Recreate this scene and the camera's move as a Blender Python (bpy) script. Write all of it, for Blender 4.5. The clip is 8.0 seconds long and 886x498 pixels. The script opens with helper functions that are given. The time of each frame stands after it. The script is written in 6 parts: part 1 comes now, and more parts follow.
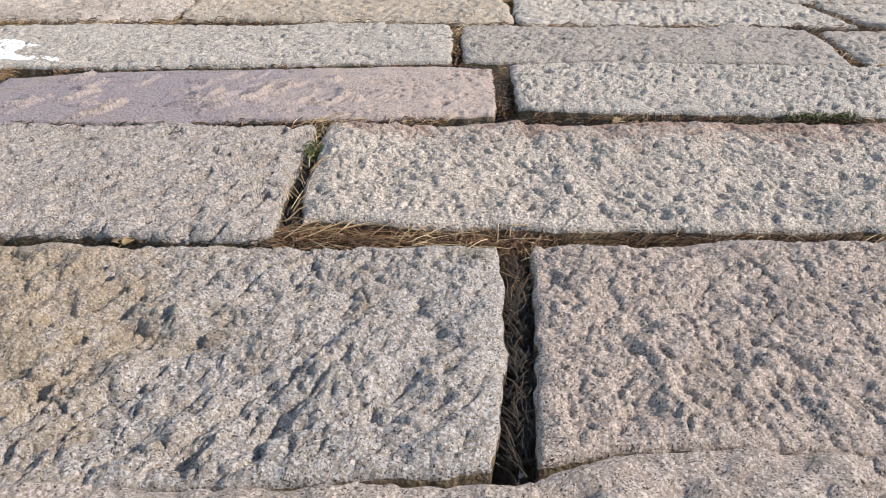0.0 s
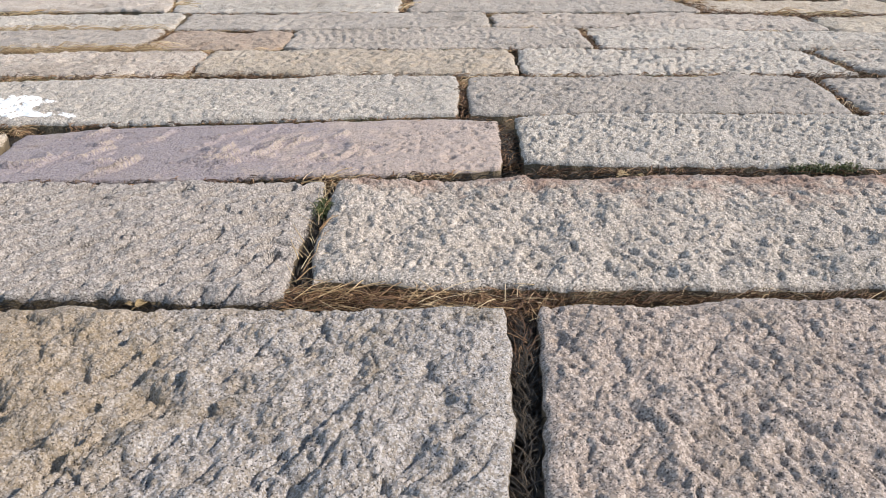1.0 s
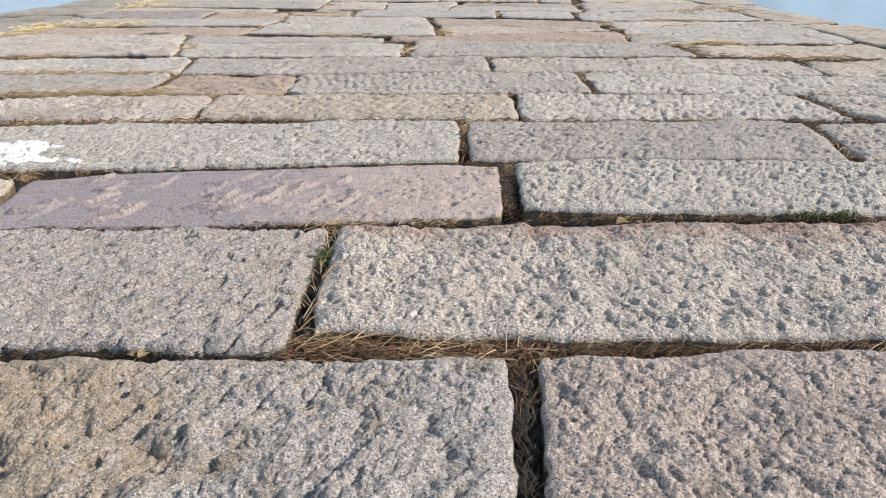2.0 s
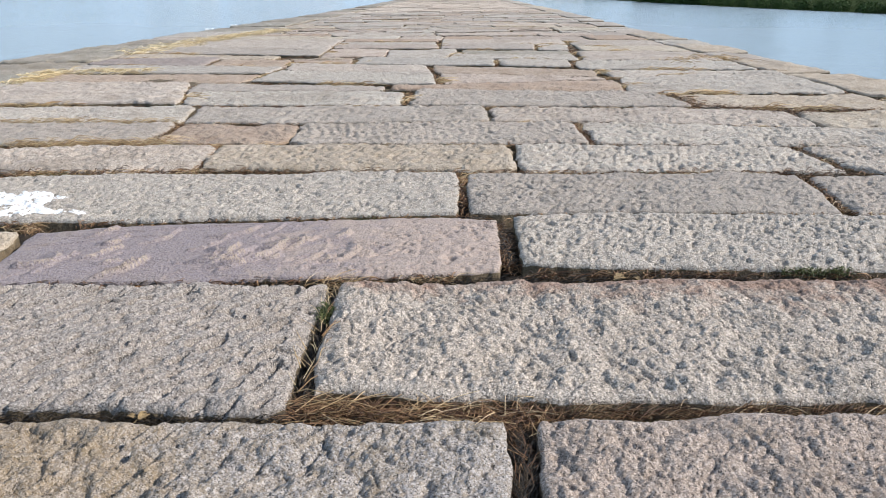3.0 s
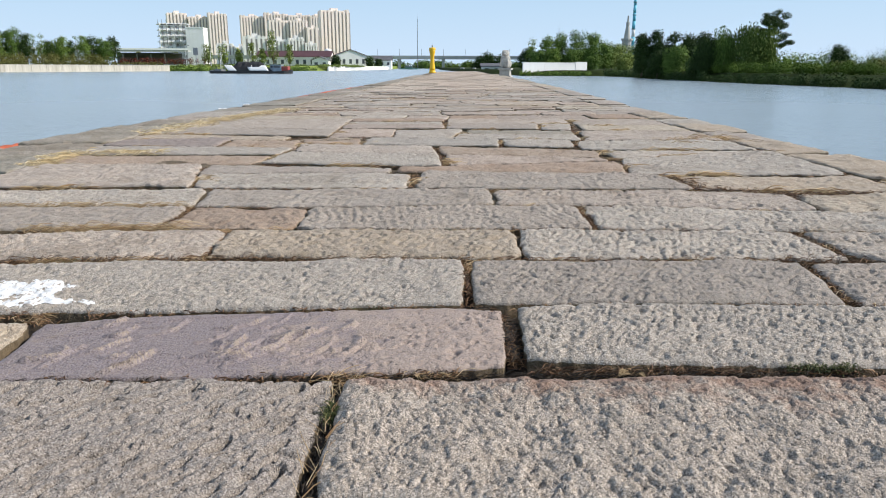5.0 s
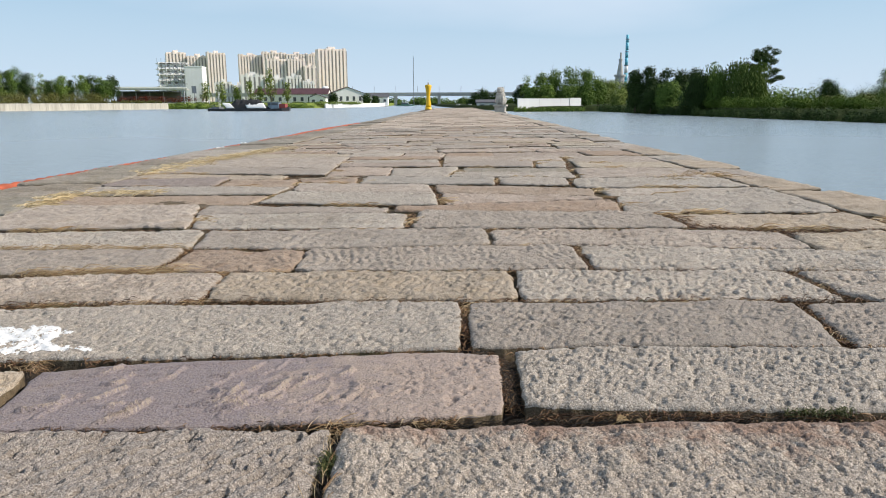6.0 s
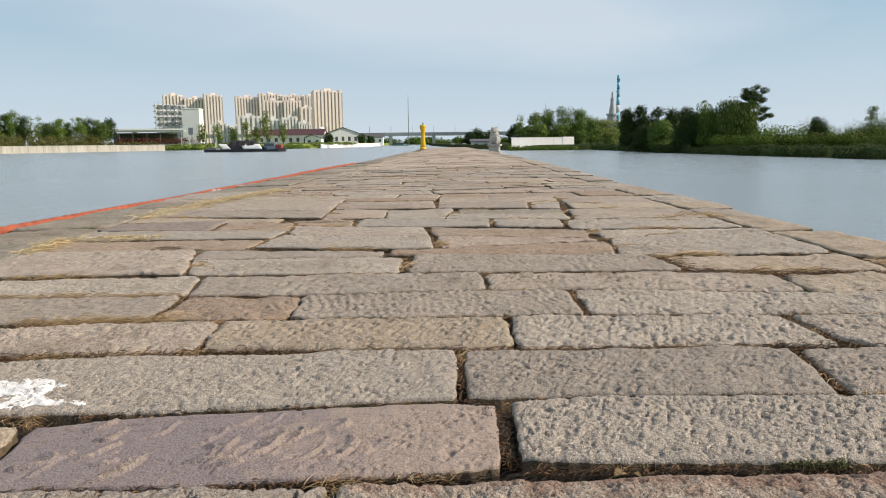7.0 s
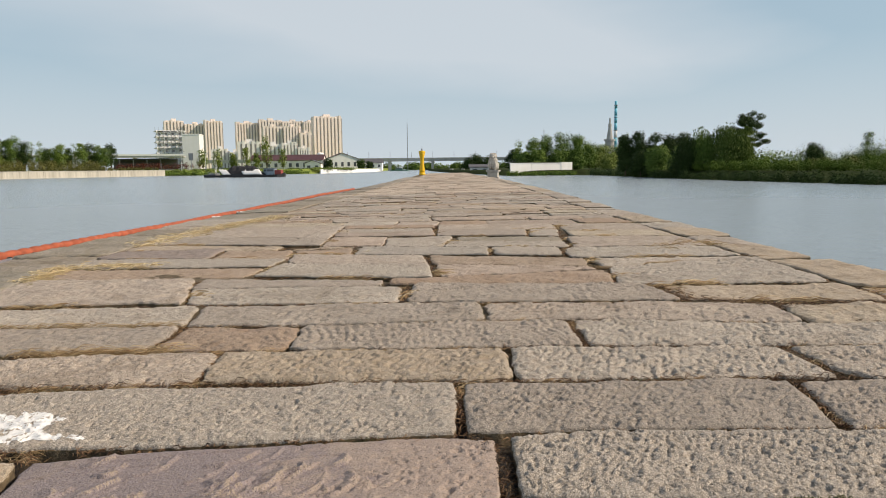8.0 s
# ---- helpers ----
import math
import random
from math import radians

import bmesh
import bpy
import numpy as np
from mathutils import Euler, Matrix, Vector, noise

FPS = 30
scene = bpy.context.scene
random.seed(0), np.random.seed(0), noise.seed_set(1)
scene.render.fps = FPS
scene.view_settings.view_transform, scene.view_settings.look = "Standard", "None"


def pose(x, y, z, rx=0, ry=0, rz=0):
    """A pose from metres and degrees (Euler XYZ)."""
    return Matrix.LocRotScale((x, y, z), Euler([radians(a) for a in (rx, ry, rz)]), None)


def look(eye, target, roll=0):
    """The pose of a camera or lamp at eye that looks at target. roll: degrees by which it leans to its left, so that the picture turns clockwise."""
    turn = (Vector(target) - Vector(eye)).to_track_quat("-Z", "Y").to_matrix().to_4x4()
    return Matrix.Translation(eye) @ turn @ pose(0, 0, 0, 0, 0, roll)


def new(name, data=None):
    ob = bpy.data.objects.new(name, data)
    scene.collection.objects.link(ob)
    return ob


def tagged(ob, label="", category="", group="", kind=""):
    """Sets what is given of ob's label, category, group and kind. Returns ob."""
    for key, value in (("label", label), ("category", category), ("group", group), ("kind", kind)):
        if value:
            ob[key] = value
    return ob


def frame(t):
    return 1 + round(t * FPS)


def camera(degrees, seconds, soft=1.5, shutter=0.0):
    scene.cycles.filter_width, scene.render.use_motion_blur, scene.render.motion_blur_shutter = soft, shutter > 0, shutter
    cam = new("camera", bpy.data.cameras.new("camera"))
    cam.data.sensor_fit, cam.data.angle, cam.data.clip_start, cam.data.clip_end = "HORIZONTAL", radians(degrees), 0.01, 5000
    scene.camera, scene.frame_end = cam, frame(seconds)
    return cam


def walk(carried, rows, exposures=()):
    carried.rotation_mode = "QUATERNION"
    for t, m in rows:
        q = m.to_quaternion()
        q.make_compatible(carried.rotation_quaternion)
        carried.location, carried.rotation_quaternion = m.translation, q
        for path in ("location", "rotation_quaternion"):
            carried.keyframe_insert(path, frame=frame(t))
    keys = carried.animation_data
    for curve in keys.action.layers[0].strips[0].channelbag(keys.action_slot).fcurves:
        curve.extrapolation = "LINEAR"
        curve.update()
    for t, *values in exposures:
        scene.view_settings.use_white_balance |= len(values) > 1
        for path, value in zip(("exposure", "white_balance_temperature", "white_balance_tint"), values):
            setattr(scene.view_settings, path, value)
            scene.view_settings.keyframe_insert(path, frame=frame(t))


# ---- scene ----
# camera: PATH is given in the frame of the paving, which falls one degree across the pier
CROSSFALL = pose(0, 0, 0, 0, -1.0, 0)
cam = camera(65.2, 8.0, soft=1.0)
PATH = [
    (0, (0.024, 0.027, 0.505), (0.022, 1.762, -0.488), -0.1),
    (0.5, (0.025, 0.029, 0.522), (0.01, 1.787, -0.432), -0.6),
    (1, (0.025, 0.032, 0.544), (0.0, 1.817, -0.357), -0.9),
    (1.5, (0.024, 0.033, 0.555), (-0.002, 1.841, -0.3), -0.9),
    (3, (0.024, 0.031, 0.609), (0.002, 1.903, -0.093), -0.7),
    (3.5, (0.024, 0.032, 0.629), (-0.003, 1.923, -0.022), -0.6),
    (4, (0.024, 0.031, 0.645), (-0.01, 1.938, 0.042), -0.7),
    (4.5, (0.027, 0.031, 0.659), (-0.011, 1.951, 0.102), -0.8),
    (6, (0.03, 0.024, 0.701), (0.002, 1.98, 0.289), -1.2),
    (6.5, (0.031, 0.02, 0.725), (0.011, 1.986, 0.361), -1.5),
    (7, (0.032, 0.016, 0.739), (0.019, 1.992, 0.435), -1.6),
    (7.5, (0.031, 0.014, 0.758), (0.021, 1.996, 0.492), -1.6),
    (8, (0.032, 0.007, 0.767), (0.024, 1.993, 0.534), -1.6),
]
walk(cam, [(t, CROSSFALL @ look(eye, target, roll)) for t, eye, target, roll in PATH],
     exposures=[(0, 0.26, 6550, 13), (1.5, 0.26, 6500, 12), (3.5, 0.10, 6350, 11), (4.5, -0.04, 6450, 11), (6.5, -0.2, 7150, 12), (8, -0.34, 7900, 14)])

# ---- light ----
SUN_ELEVATION, SUN_AZIMUTH = 37.0, 93.0   # degrees; azimuth clockwise from straight ahead (+y)
sun = new("sun", bpy.data.lights.new("sun", "SUN"))
sun.data.energy, sun.data.angle, sun.data.color = 5.3, radians(0.6), (1.0, 0.94, 0.86)
_az, _el = radians(SUN_AZIMUTH), radians(SUN_ELEVATION)
SUN_DIR = Vector((math.sin(_az) * math.cos(_el), math.cos(_az) * math.cos(_el), math.sin(_el)))
sun.matrix_world = look(SUN_DIR * 50, (0, 0, 0))

world = bpy.data.worlds.new("sky")
scene.world = world
world.use_nodes = True


def node(nt, kind, **values):
    n = nt.nodes.new("ShaderNode" + kind)
    for key, value in values.items():
        n.inputs[key.replace("_", " ")].default_value = value
    return n


def ramp(nt, fac, stops, constant=False):
    n = nt.nodes.new("ShaderNodeValToRGB")
    if constant:
        n.color_ramp.interpolation = "CONSTANT"
    el = n.color_ramp.elements
    while len(el) < len(stops):
        el.new(0.5)
    for e, (p, c) in zip(el, stops):
        e.position = p
        e.color = (*c, 1) if len(c) == 3 else c
    nt.links.new(fac, n.inputs["Fac"])
    return n.outputs["Color"]


def mix(nt, fac, a, b, mode="MIX"):
    n = nt.nodes.new("ShaderNodeMix")
    n.data_type, n.blend_type = "RGBA", mode
    for socket, value in ((n.inputs[0], fac), (n.inputs[6], a), (n.inputs[7], b)):
        if isinstance(value, bpy.types.NodeSocket):
            nt.links.new(value, socket)
        elif isinstance(value, (int, float)):
            socket.default_value = value
        else:
            socket.default_value = (*value, 1)
    return n.outputs[2]


def maths(nt, op, a, b=0.0, clamp=False):
    n = nt.nodes.new("ShaderNodeMath")
    n.operation, n.use_clamp = op, clamp
    for socket, value in ((n.inputs[0], a), (n.inputs[1], b)):
        if isinstance(value, bpy.types.NodeSocket):
            nt.links.new(value, socket)
        else:
            socket.default_value = value
    return n.outputs[0]


def build_sky():
    nt = world.node_tree
    sky = nt.nodes.new("ShaderNodeTexSky")
    sky.sky_type, sky.sun_disc = "NISHITA", False
    sky.sun_elevation, sky.sun_rotation = radians(SUN_ELEVATION), radians(SUN_AZIMUTH)
    sky.dust_density, sky.air_density, sky.ozone_density = 0.5, 1.0, 2.5
    tc = nt.nodes.new("ShaderNodeTexCoord")
    mp = nt.nodes.new("ShaderNodeMapping")
    mp.inputs["Scale"].default_value = (1.0, 1.0, 3.5)
    mp.inputs["Rotation"].default_value = (0, 0.06, 0)
    mp.inputs["Location"].default_value = (0.55, 0.2, 0.35)
    nt.links.new(tc.outputs["Generated"], mp.inputs["Vector"])
    n1 = node(nt, "TexNoise", Scale=1.1, Detail=5.0, Roughness=0.5)
    nt.links.new(mp.outputs[0], n1.inputs["Vector"])
    cover = ramp(nt, n1.outputs["Fac"], [(0.51, (0.0, 0.0, 0.0)), (0.67, (0.95, 0.95, 0.95))])
    xyz = nt.nodes.new("ShaderNodeSeparateXYZ")
    nt.links.new(tc.outputs["Generated"], xyz.inputs[0])
    haze = ramp(nt, xyz.outputs[2], [(0.0, (1, 1, 1)), (0.35, (0.9, 0.9, 0.9)), (0.75, (0.25, 0.25, 0.25))])
    cover = mix(nt, 1.0, cover, haze, "MULTIPLY")
    cover = mix(nt, 1.0, cover, ramp(nt, xyz.outputs[2], [(0.26, (0, 0, 0)), (0.45, (1, 1, 1))]), "MULTIPLY")
    # a broad bank of thin cloud ahead, its lower edge rising to the left, with open sky above it to the right
    ragged = maths(nt, "MULTIPLY", maths(nt, "SUBTRACT", n1.outputs["Fac"], 0.5), 3.2)
    edge = maths(nt, "ADD", xyz.outputs[2], maths(nt, "MULTIPLY", maths(nt, "MINIMUM", xyz.outputs[0], 0.0), 0.15))
    under = maths(nt, "ADD", maths(nt, "MULTIPLY", maths(nt, "SUBTRACT", edge, 0.085), 10.0), ragged, True)
    roof = maths(nt, "SUBTRACT", maths(nt, "SUBTRACT", 0.42, maths(nt, "MULTIPLY", xyz.outputs[0], 0.6)), xyz.outputs[2])
    over = maths(nt, "ADD", maths(nt, "MULTIPLY", roof, 5.0), ragged, True)
    cover = mix(nt, 1.0, cover, maths(nt, "MULTIPLY", maths(nt, "MULTIPLY", under, over), 0.6), "LIGHTEN")
    low = ramp(nt, xyz.outputs[2], [(0.0, (0.6, 0.6, 0.6)), (0.05, (0.4, 0.4, 0.4)), (0.16, (0.0, 0.0, 0.0))])
    cover = mix(nt, 1.0, cover, low, "LIGHTEN")
    veil = ramp(nt, xyz.outputs[2], [(0.0, (0.9, 0.9, 0.9)), (0.35, (0.7, 0.7, 0.7)), (0.8, (0.1, 0.1, 0.1))])
    clear = mix(nt, veil, sky.outputs["Color"], (3.45, 5.45, 7.45))
    col = mix(nt, cover, clear, (6.2, 7.35, 8.9))
    bg = nt.nodes["Background"]
    nt.links.new(col, bg.inputs["Color"])
    bg.inputs["Strength"].default_value = 0.13


build_sky()


# ---- materials ----
def material(name, rough=0.8, metal=0.0):
    m = bpy.data.materials.new(name)
    m.use_nodes = True
    nt = m.node_tree
    b = nt.nodes["Principled BSDF"]
    b.inputs["Roughness"].default_value, b.inputs["Metallic"].default_value = rough, metal
    return m, nt, b


def coords(nt, scatter=False):
    tc = nt.nodes.new("ShaderNodeTexCoord")
    if not scatter:
        return tc.outputs["Object"]
    oi = nt.nodes.new("ShaderNodeObjectInfo")
    va = nt.nodes.new("ShaderNodeVectorMath")
    va.operation = "ADD"
    nt.links.new(tc.outputs["Object"], va.inputs[0])
    nt.links.new(maths(nt, "MULTIPLY", oi.outputs["Random"], 37.0), va.inputs[1])
    return va.outputs[0]


def noise_fac(nt, vec, scale, detail=4.0, rough=0.55):
    n = node(nt, "TexNoise", Scale=scale, Detail=detail, Roughness=rough)
    nt.links.new(vec, n.inputs["Vector"])
    return n.outputs["Fac"]


def bump(nt, bsdf, height, strength, distance, under=None):
    n = node(nt, "Bump", Strength=strength, Distance=distance)
    nt.links.new(height, n.inputs["Height"])
    if under is not None:
        nt.links.new(under, n.inputs["Normal"])
    nt.links.new(n.outputs[0], bsdf.inputs["Normal"])
    return n.outputs[0]


def granite(name, base, light, dark, stain, stain_at=0.6, random_island=False, zone=None, picked=0.0):
    """Weathered hammered granite: crystals of 2 to 6 mm, blotches, lichen-like stains, a shade of its own for each slab."""
    base, light, stain = (tuple(min(0.9, k * p * q) for p, q in zip(c, (0.998, 1.0, 0.985))) for c, k in ((base, 1.12), (light, 1.03), (stain, 1.02)))
    m, nt, b = material(name, 0.88)
    b.inputs["Specular IOR Level"].default_value = 0.45
    v = coords(nt, True)
    crystals = []
    for scale in (600.0, 300.0):
        vo = node(nt, "TexVoronoi", Scale=scale)
        nt.links.new(v, vo.inputs["Vector"])
        sep = nt.nodes.new("ShaderNodeSeparateColor")
        nt.links.new(vo.outputs["Color"], sep.inputs[0])
        crystals.append(sep.outputs[0])
    pinkish = tuple(0.5 * (p + q) for p, q in zip(base, stain))
    fine = ramp(nt, crystals[0], [(0.0, dark), (0.09, base), (0.50, light), (0.84, pinkish)], True)
    coarse = ramp(nt, crystals[1], [(0.0, dark), (0.03, base), (0.55, light), (0.78, pinkish)], True)
    big = ramp(nt, crystals[1], [(0.0, (0, 0, 0)), (0.7, (0.8, 0.8, 0.8))], True)
    c = mix(nt, big, fine, coarse)
    soft = noise_fac(nt, v, 34.0, 5.0, 0.65)
    c = mix(nt, ramp(nt, soft, [(0.35, (0, 0, 0)), (0.7, (0.35, 0.35, 0.35))]), c, mix(nt, 0.5, c, light))
    c = mix(nt, 1.0, c, ramp(nt, noise_fac(nt, v, 240.0, 5.0, 0.8), [(0.36, (0.72, 0.71, 0.70)), (0.5, (1.02, 1.02, 1.02)), (0.66, (1.3, 1.3, 1.3))]), "MULTIPLY")
    blot = noise_fac(nt, v, 5.5, 6.0, 0.68)
    c = mix(nt, ramp(nt, blot, [(stain_at - 0.06, (0, 0, 0)), (stain_at + 0.16, (0.6, 0.6, 0.6))]), c, stain)
    if picked:
        old = noise_fac(nt, v, 2.3, 5.0, 0.7)
        c = mix(nt, ramp(nt, old, [(0.54, (0, 0, 0)), (0.68, (0.4, 0.4, 0.4))]), c, tuple(0.62 * s for s in stain))
        c = mix(nt, ramp(nt, old, [(0.30, (0.45, 0.45, 0.45)), (0.44, (0, 0, 0))]), c, light)
    if zone:
        (zx, zy, shift), tint, most = zone
        dot = nt.nodes.new("ShaderNodeVectorMath")
        dot.operation = "DOT_PRODUCT"
        dot.inputs[1].default_value = (zx, zy, 0)
        nt.links.new(coords(nt), dot.inputs[0])
        edge = maths(nt, "ADD", maths(nt, "ADD", dot.outputs["Value"], shift), maths(nt, "MULTIPLY", maths(nt, "SUBTRACT", noise_fac(nt, v, 17.0, 5.0, 0.62), 0.5), 4.2))
        c = mix(nt, ramp(nt, edge, [(0.0, (0, 0, 0)), (1.0, (most, most, most))]), c, mix(nt, 0.5, tint, mix(nt, 1.0, c, tuple(2.6 * t for t in tint), "MULTIPLY")))
    # random dark blots: grime, and the occlusion of small hollows put into the colour
    grime_occlusion = noise_fac(nt, v, 26.0, 8.0, 0.75)
    c = mix(nt, ramp(nt, grime_occlusion, [(0.58, (0, 0, 0)), (0.70, (0.5, 0.5, 0.5))]), c, tuple(0.3 * p for p in base))
    # dark mica and dirt, and the shadow of tiny pits, painted as dots in drifts
    drift = noise_fac(nt, v, 17.0, 4.0, 0.6)
    mica_shadow = maths(nt, "ADD", noise_fac(nt, v, 210.0, 3.0, 0.7), maths(nt, "MULTIPLY", maths(nt, "SUBTRACT", drift, 0.5), 0.22))
    c = mix(nt, ramp(nt, mica_shadow, [(0.625, (0, 0, 0)), (0.66, (0.85, 0.85, 0.85))]), c, tuple(0.12 * p for p in base))
    if random_island:
        ge = nt.nodes.new("ShaderNodeNewGeometry")
        r = ge.outputs["Random Per Island"]
    else:
        r = nt.nodes.new("ShaderNodeObjectInfo").outputs["Random"]
    shade = ramp(nt, r, [(0.0, (0.86, 0.85, 0.84)), (0.35, (1.02, 0.98, 0.95)), (0.7, (0.98, 1.0, 1.0)), (1.0, (1.1, 1.09, 1.07))])
    c = mix(nt, 1.0, c, shade, "MULTIPLY")
    nt.links.new(c, b.inputs["Base Color"])
    shake = nt.nodes.new("ShaderNodeVectorMath")
    shake.operation = "MULTIPLY_ADD"
    wobble = node(nt, "TexNoise", Scale=70.0, Detail=3.0)
    nt.links.new(v, wobble.inputs["Vector"])
    nt.links.new(wobble.outputs["Color"], shake.inputs[0])
    shake.inputs[1].default_value = (0.012, 0.012, 0.012)
    nt.links.new(v, shake.inputs[2])
    crumbs = node(nt, "TexVoronoi", Scale=150.0)
    nt.links.new(shake.outputs[0], crumbs.inputs["Vector"])
    first = bump(nt, b, maths(nt, "SUBTRACT", 1.0, crumbs.outputs["Distance"]), 1.0, 0.0020)
    if picked:
        first = bump(nt, b, noise_fac(nt, v, 27.0, 3.0, 0.6), 1.0, picked, first)
    bump(nt, b, noise_fac(nt, v, 330.0, 5.0, 0.75), 1.0, 0.0016, first)
    return m


def plain(name, colour, rough=0.7, vary=0.15, scale=6.0, metal=0.0, bumpy=0.0):
    """One paint or stuff with blotches at two sizes."""
    m, nt, b = material(name, rough, metal)
    v = coords(nt, True)
    f = noise_fac(nt, v, scale, 6.0, 0.65)
    c = ramp(nt, f, [(0.3, tuple(p * (1 - vary) for p in colour)), (0.7, tuple(min(1, p * (1 + vary)) for p in colour))])
    nt.links.new(c, b.inputs["Base Color"])
    if bumpy:
        bump(nt, b, noise_fac(nt, v, scale * 6, 4.0), bumpy, 0.02)
    return m


def leafy(name, a, bcol, c2):
    """Leaves: a shade of its own for each leaf and clump."""
    m, nt, b = material(name, 0.6)
    ge = nt.nodes.new("ShaderNodeNewGeometry")
    c = ramp(nt, ge.outputs["Random Per Island"], [(0.0, a), (0.55, bcol), (1.0, c2)])
    oi = nt.nodes.new("ShaderNodeObjectInfo")
    c = mix(nt, 1.0, c, ramp(nt, oi.outputs["Random"], [(0, (0.75, 0.8, 0.75)), (1, (1.2, 1.15, 1.0))]), "MULTIPLY")
    nt.links.new(c, b.inputs["Base Color"])
    b.inputs["Specular IOR Level"].default_value = 0.08
    b.inputs["Subsurface Weight"].default_value = 0.0
    return m


GREY = granite("granite_grey", (0.286, 0.247, 0.213), (0.545, 0.488, 0.429), (0.023, 0.022, 0.021), (0.228, 0.182, 0.134), 0.60, picked=0.012)
COOL = granite("granite_cool_grey", (0.252, 0.220, 0.192), (0.485, 0.433, 0.384), (0.023, 0.022, 0.021), (0.215, 0.178, 0.134), 0.64)
PINK = granite("granite_pink", (0.250, 0.198, 0.170), (0.454, 0.377, 0.328), (0.019, 0.016, 0.015), (0.221, 0.169, 0.121), 0.60)
PINK_PICKED = granite("granite_pink_picked", (0.31, 0.255, 0.217), (0.56, 0.475, 0.41), (0.022, 0.018, 0.016), (0.262, 0.198, 0.138), 0.58, picked=0.012)
PURPLE = granite("granite_purple", (0.186, 0.154, 0.147), (0.320, 0.272, 0.252), (0.041, 0.032, 0.030), (0.270, 0.207, 0.152), 0.60)
TAN = granite("granite_tan", (0.302, 0.254, 0.204), (0.55, 0.476, 0.39), (0.027, 0.024, 0.020), (0.292, 0.220, 0.137), 0.56, picked=0.012)
RUST = granite("granite_rusty", (0.285, 0.216, 0.170), (0.475, 0.385, 0.305), (0.031, 0.026, 0.022), (0.266, 0.174, 0.110), 0.54, picked=0.010)
OCHRE_PATCHED = granite("granite_ochre_patched", (0.211, 0.186, 0.174), (0.391, 0.354, 0.334), (0.016, 0.014, 0.013), (0.200, 0.145, 0.077), 0.58, False, ((-3.2, 0.5, 0.75), (0.28, 0.195, 0.088), 0.45))
RED_BACKED = granite("granite_red_backed", (0.276, 0.233, 0.198), (0.538, 0.463, 0.402), (0.023, 0.022, 0.021), (0.214, 0.177, 0.134), 0.62, False, ((0.6, 8.0, -0.7), (0.243, 0.151, 0.111), 0.75))
PURPLE_WORN = granite("granite_purple_worn", (0.200, 0.172, 0.190), (0.300, 0.262, 0.272), (0.08, 0.06, 0.06), (0.33, 0.262, 0.20), 0.60, False, ((3.0, 0.0, 0.0), (0.46, 0.40, 0.34), 0.85))
# tan of split stone, brightened so the flake crests carry a painted highlight
FLAKE = granite("granite_split_highlight", (0.265, 0.224, 0.200), (0.372, 0.318, 0.276), (0.06, 0.05, 0.045), (0.33, 0.262, 0.20), 0.6)
TICKGREY = granite("granite_pale_pink", (0.212, 0.189, 0.173), (0.410, 0.375, 0.346), (0.02, 0.018, 0.018), (0.22, 0.18, 0.14), 0.62)
GRIMY = granite("granite_grimy", (0.225, 0.202, 0.172), (0.42, 0.38, 0.328), (0.025, 0.024, 0.023), (0.19, 0.155, 0.10), 0.5, picked=0.014)
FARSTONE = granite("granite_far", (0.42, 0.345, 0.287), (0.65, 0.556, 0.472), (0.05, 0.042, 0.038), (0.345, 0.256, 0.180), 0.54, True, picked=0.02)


def soil_material():
    m, nt, b = material("soil", 0.95)
    v = coords(nt)
    f = noise_fac(nt, v, 60.0, 6.0, 0.7)
    c = ramp(nt, f, [(0.3, (0.018, 0.014, 0.010)), (0.55, (0.055, 0.038, 0.024)), (0.75, (0.13, 0.085, 0.045))])
    nt.links.new(c, b.inputs["Base Color"])
    bump(nt, b, noise_fac(nt, v, 150.0, 5.0, 0.7), 0.9, 0.01)
    return m


def straw_material(name, a, bcol, c2):
    m, nt, b = material(name, 0.65)
    ge = nt.nodes.new("ShaderNodeNewGeometry")
    nt.links.new(ramp(nt, ge.outputs["Random Per Island"], [(0.0, a), (0.5, bcol), (1.0, c2)]), b.inputs["Base Color"])
    return m


def water_material():
    m, nt, b = material("water", 0.2)
    b.inputs["IOR"].default_value = 1.33
    v = coords(nt)
    c = ramp(nt, noise_fac(nt, v, 0.02, 3.0), [(0.3, (0.275, 0.335, 0.37)), (0.7, (0.315, 0.375, 0.41))])
    nt.links.new(c, b.inputs["Base Color"])
    mp = nt.nodes.new("ShaderNodeMapping")
    mp.inputs["Rotation"].default_value = (0, 0, 0.35)
    mp.inputs["Scale"].default_value = (0.55, 1.0, 1.0)
    nt.links.new(v, mp.inputs["Vector"])
    first = bump(nt, b, noise_fac(nt, mp.outputs[0], 0.9, 6.0, 0.65), 0.8, 0.25)
    bump(nt, b, noise_fac(nt, mp.outputs[0], 6.0, 4.0, 0.65), 0.7, 0.05, first)
    return m


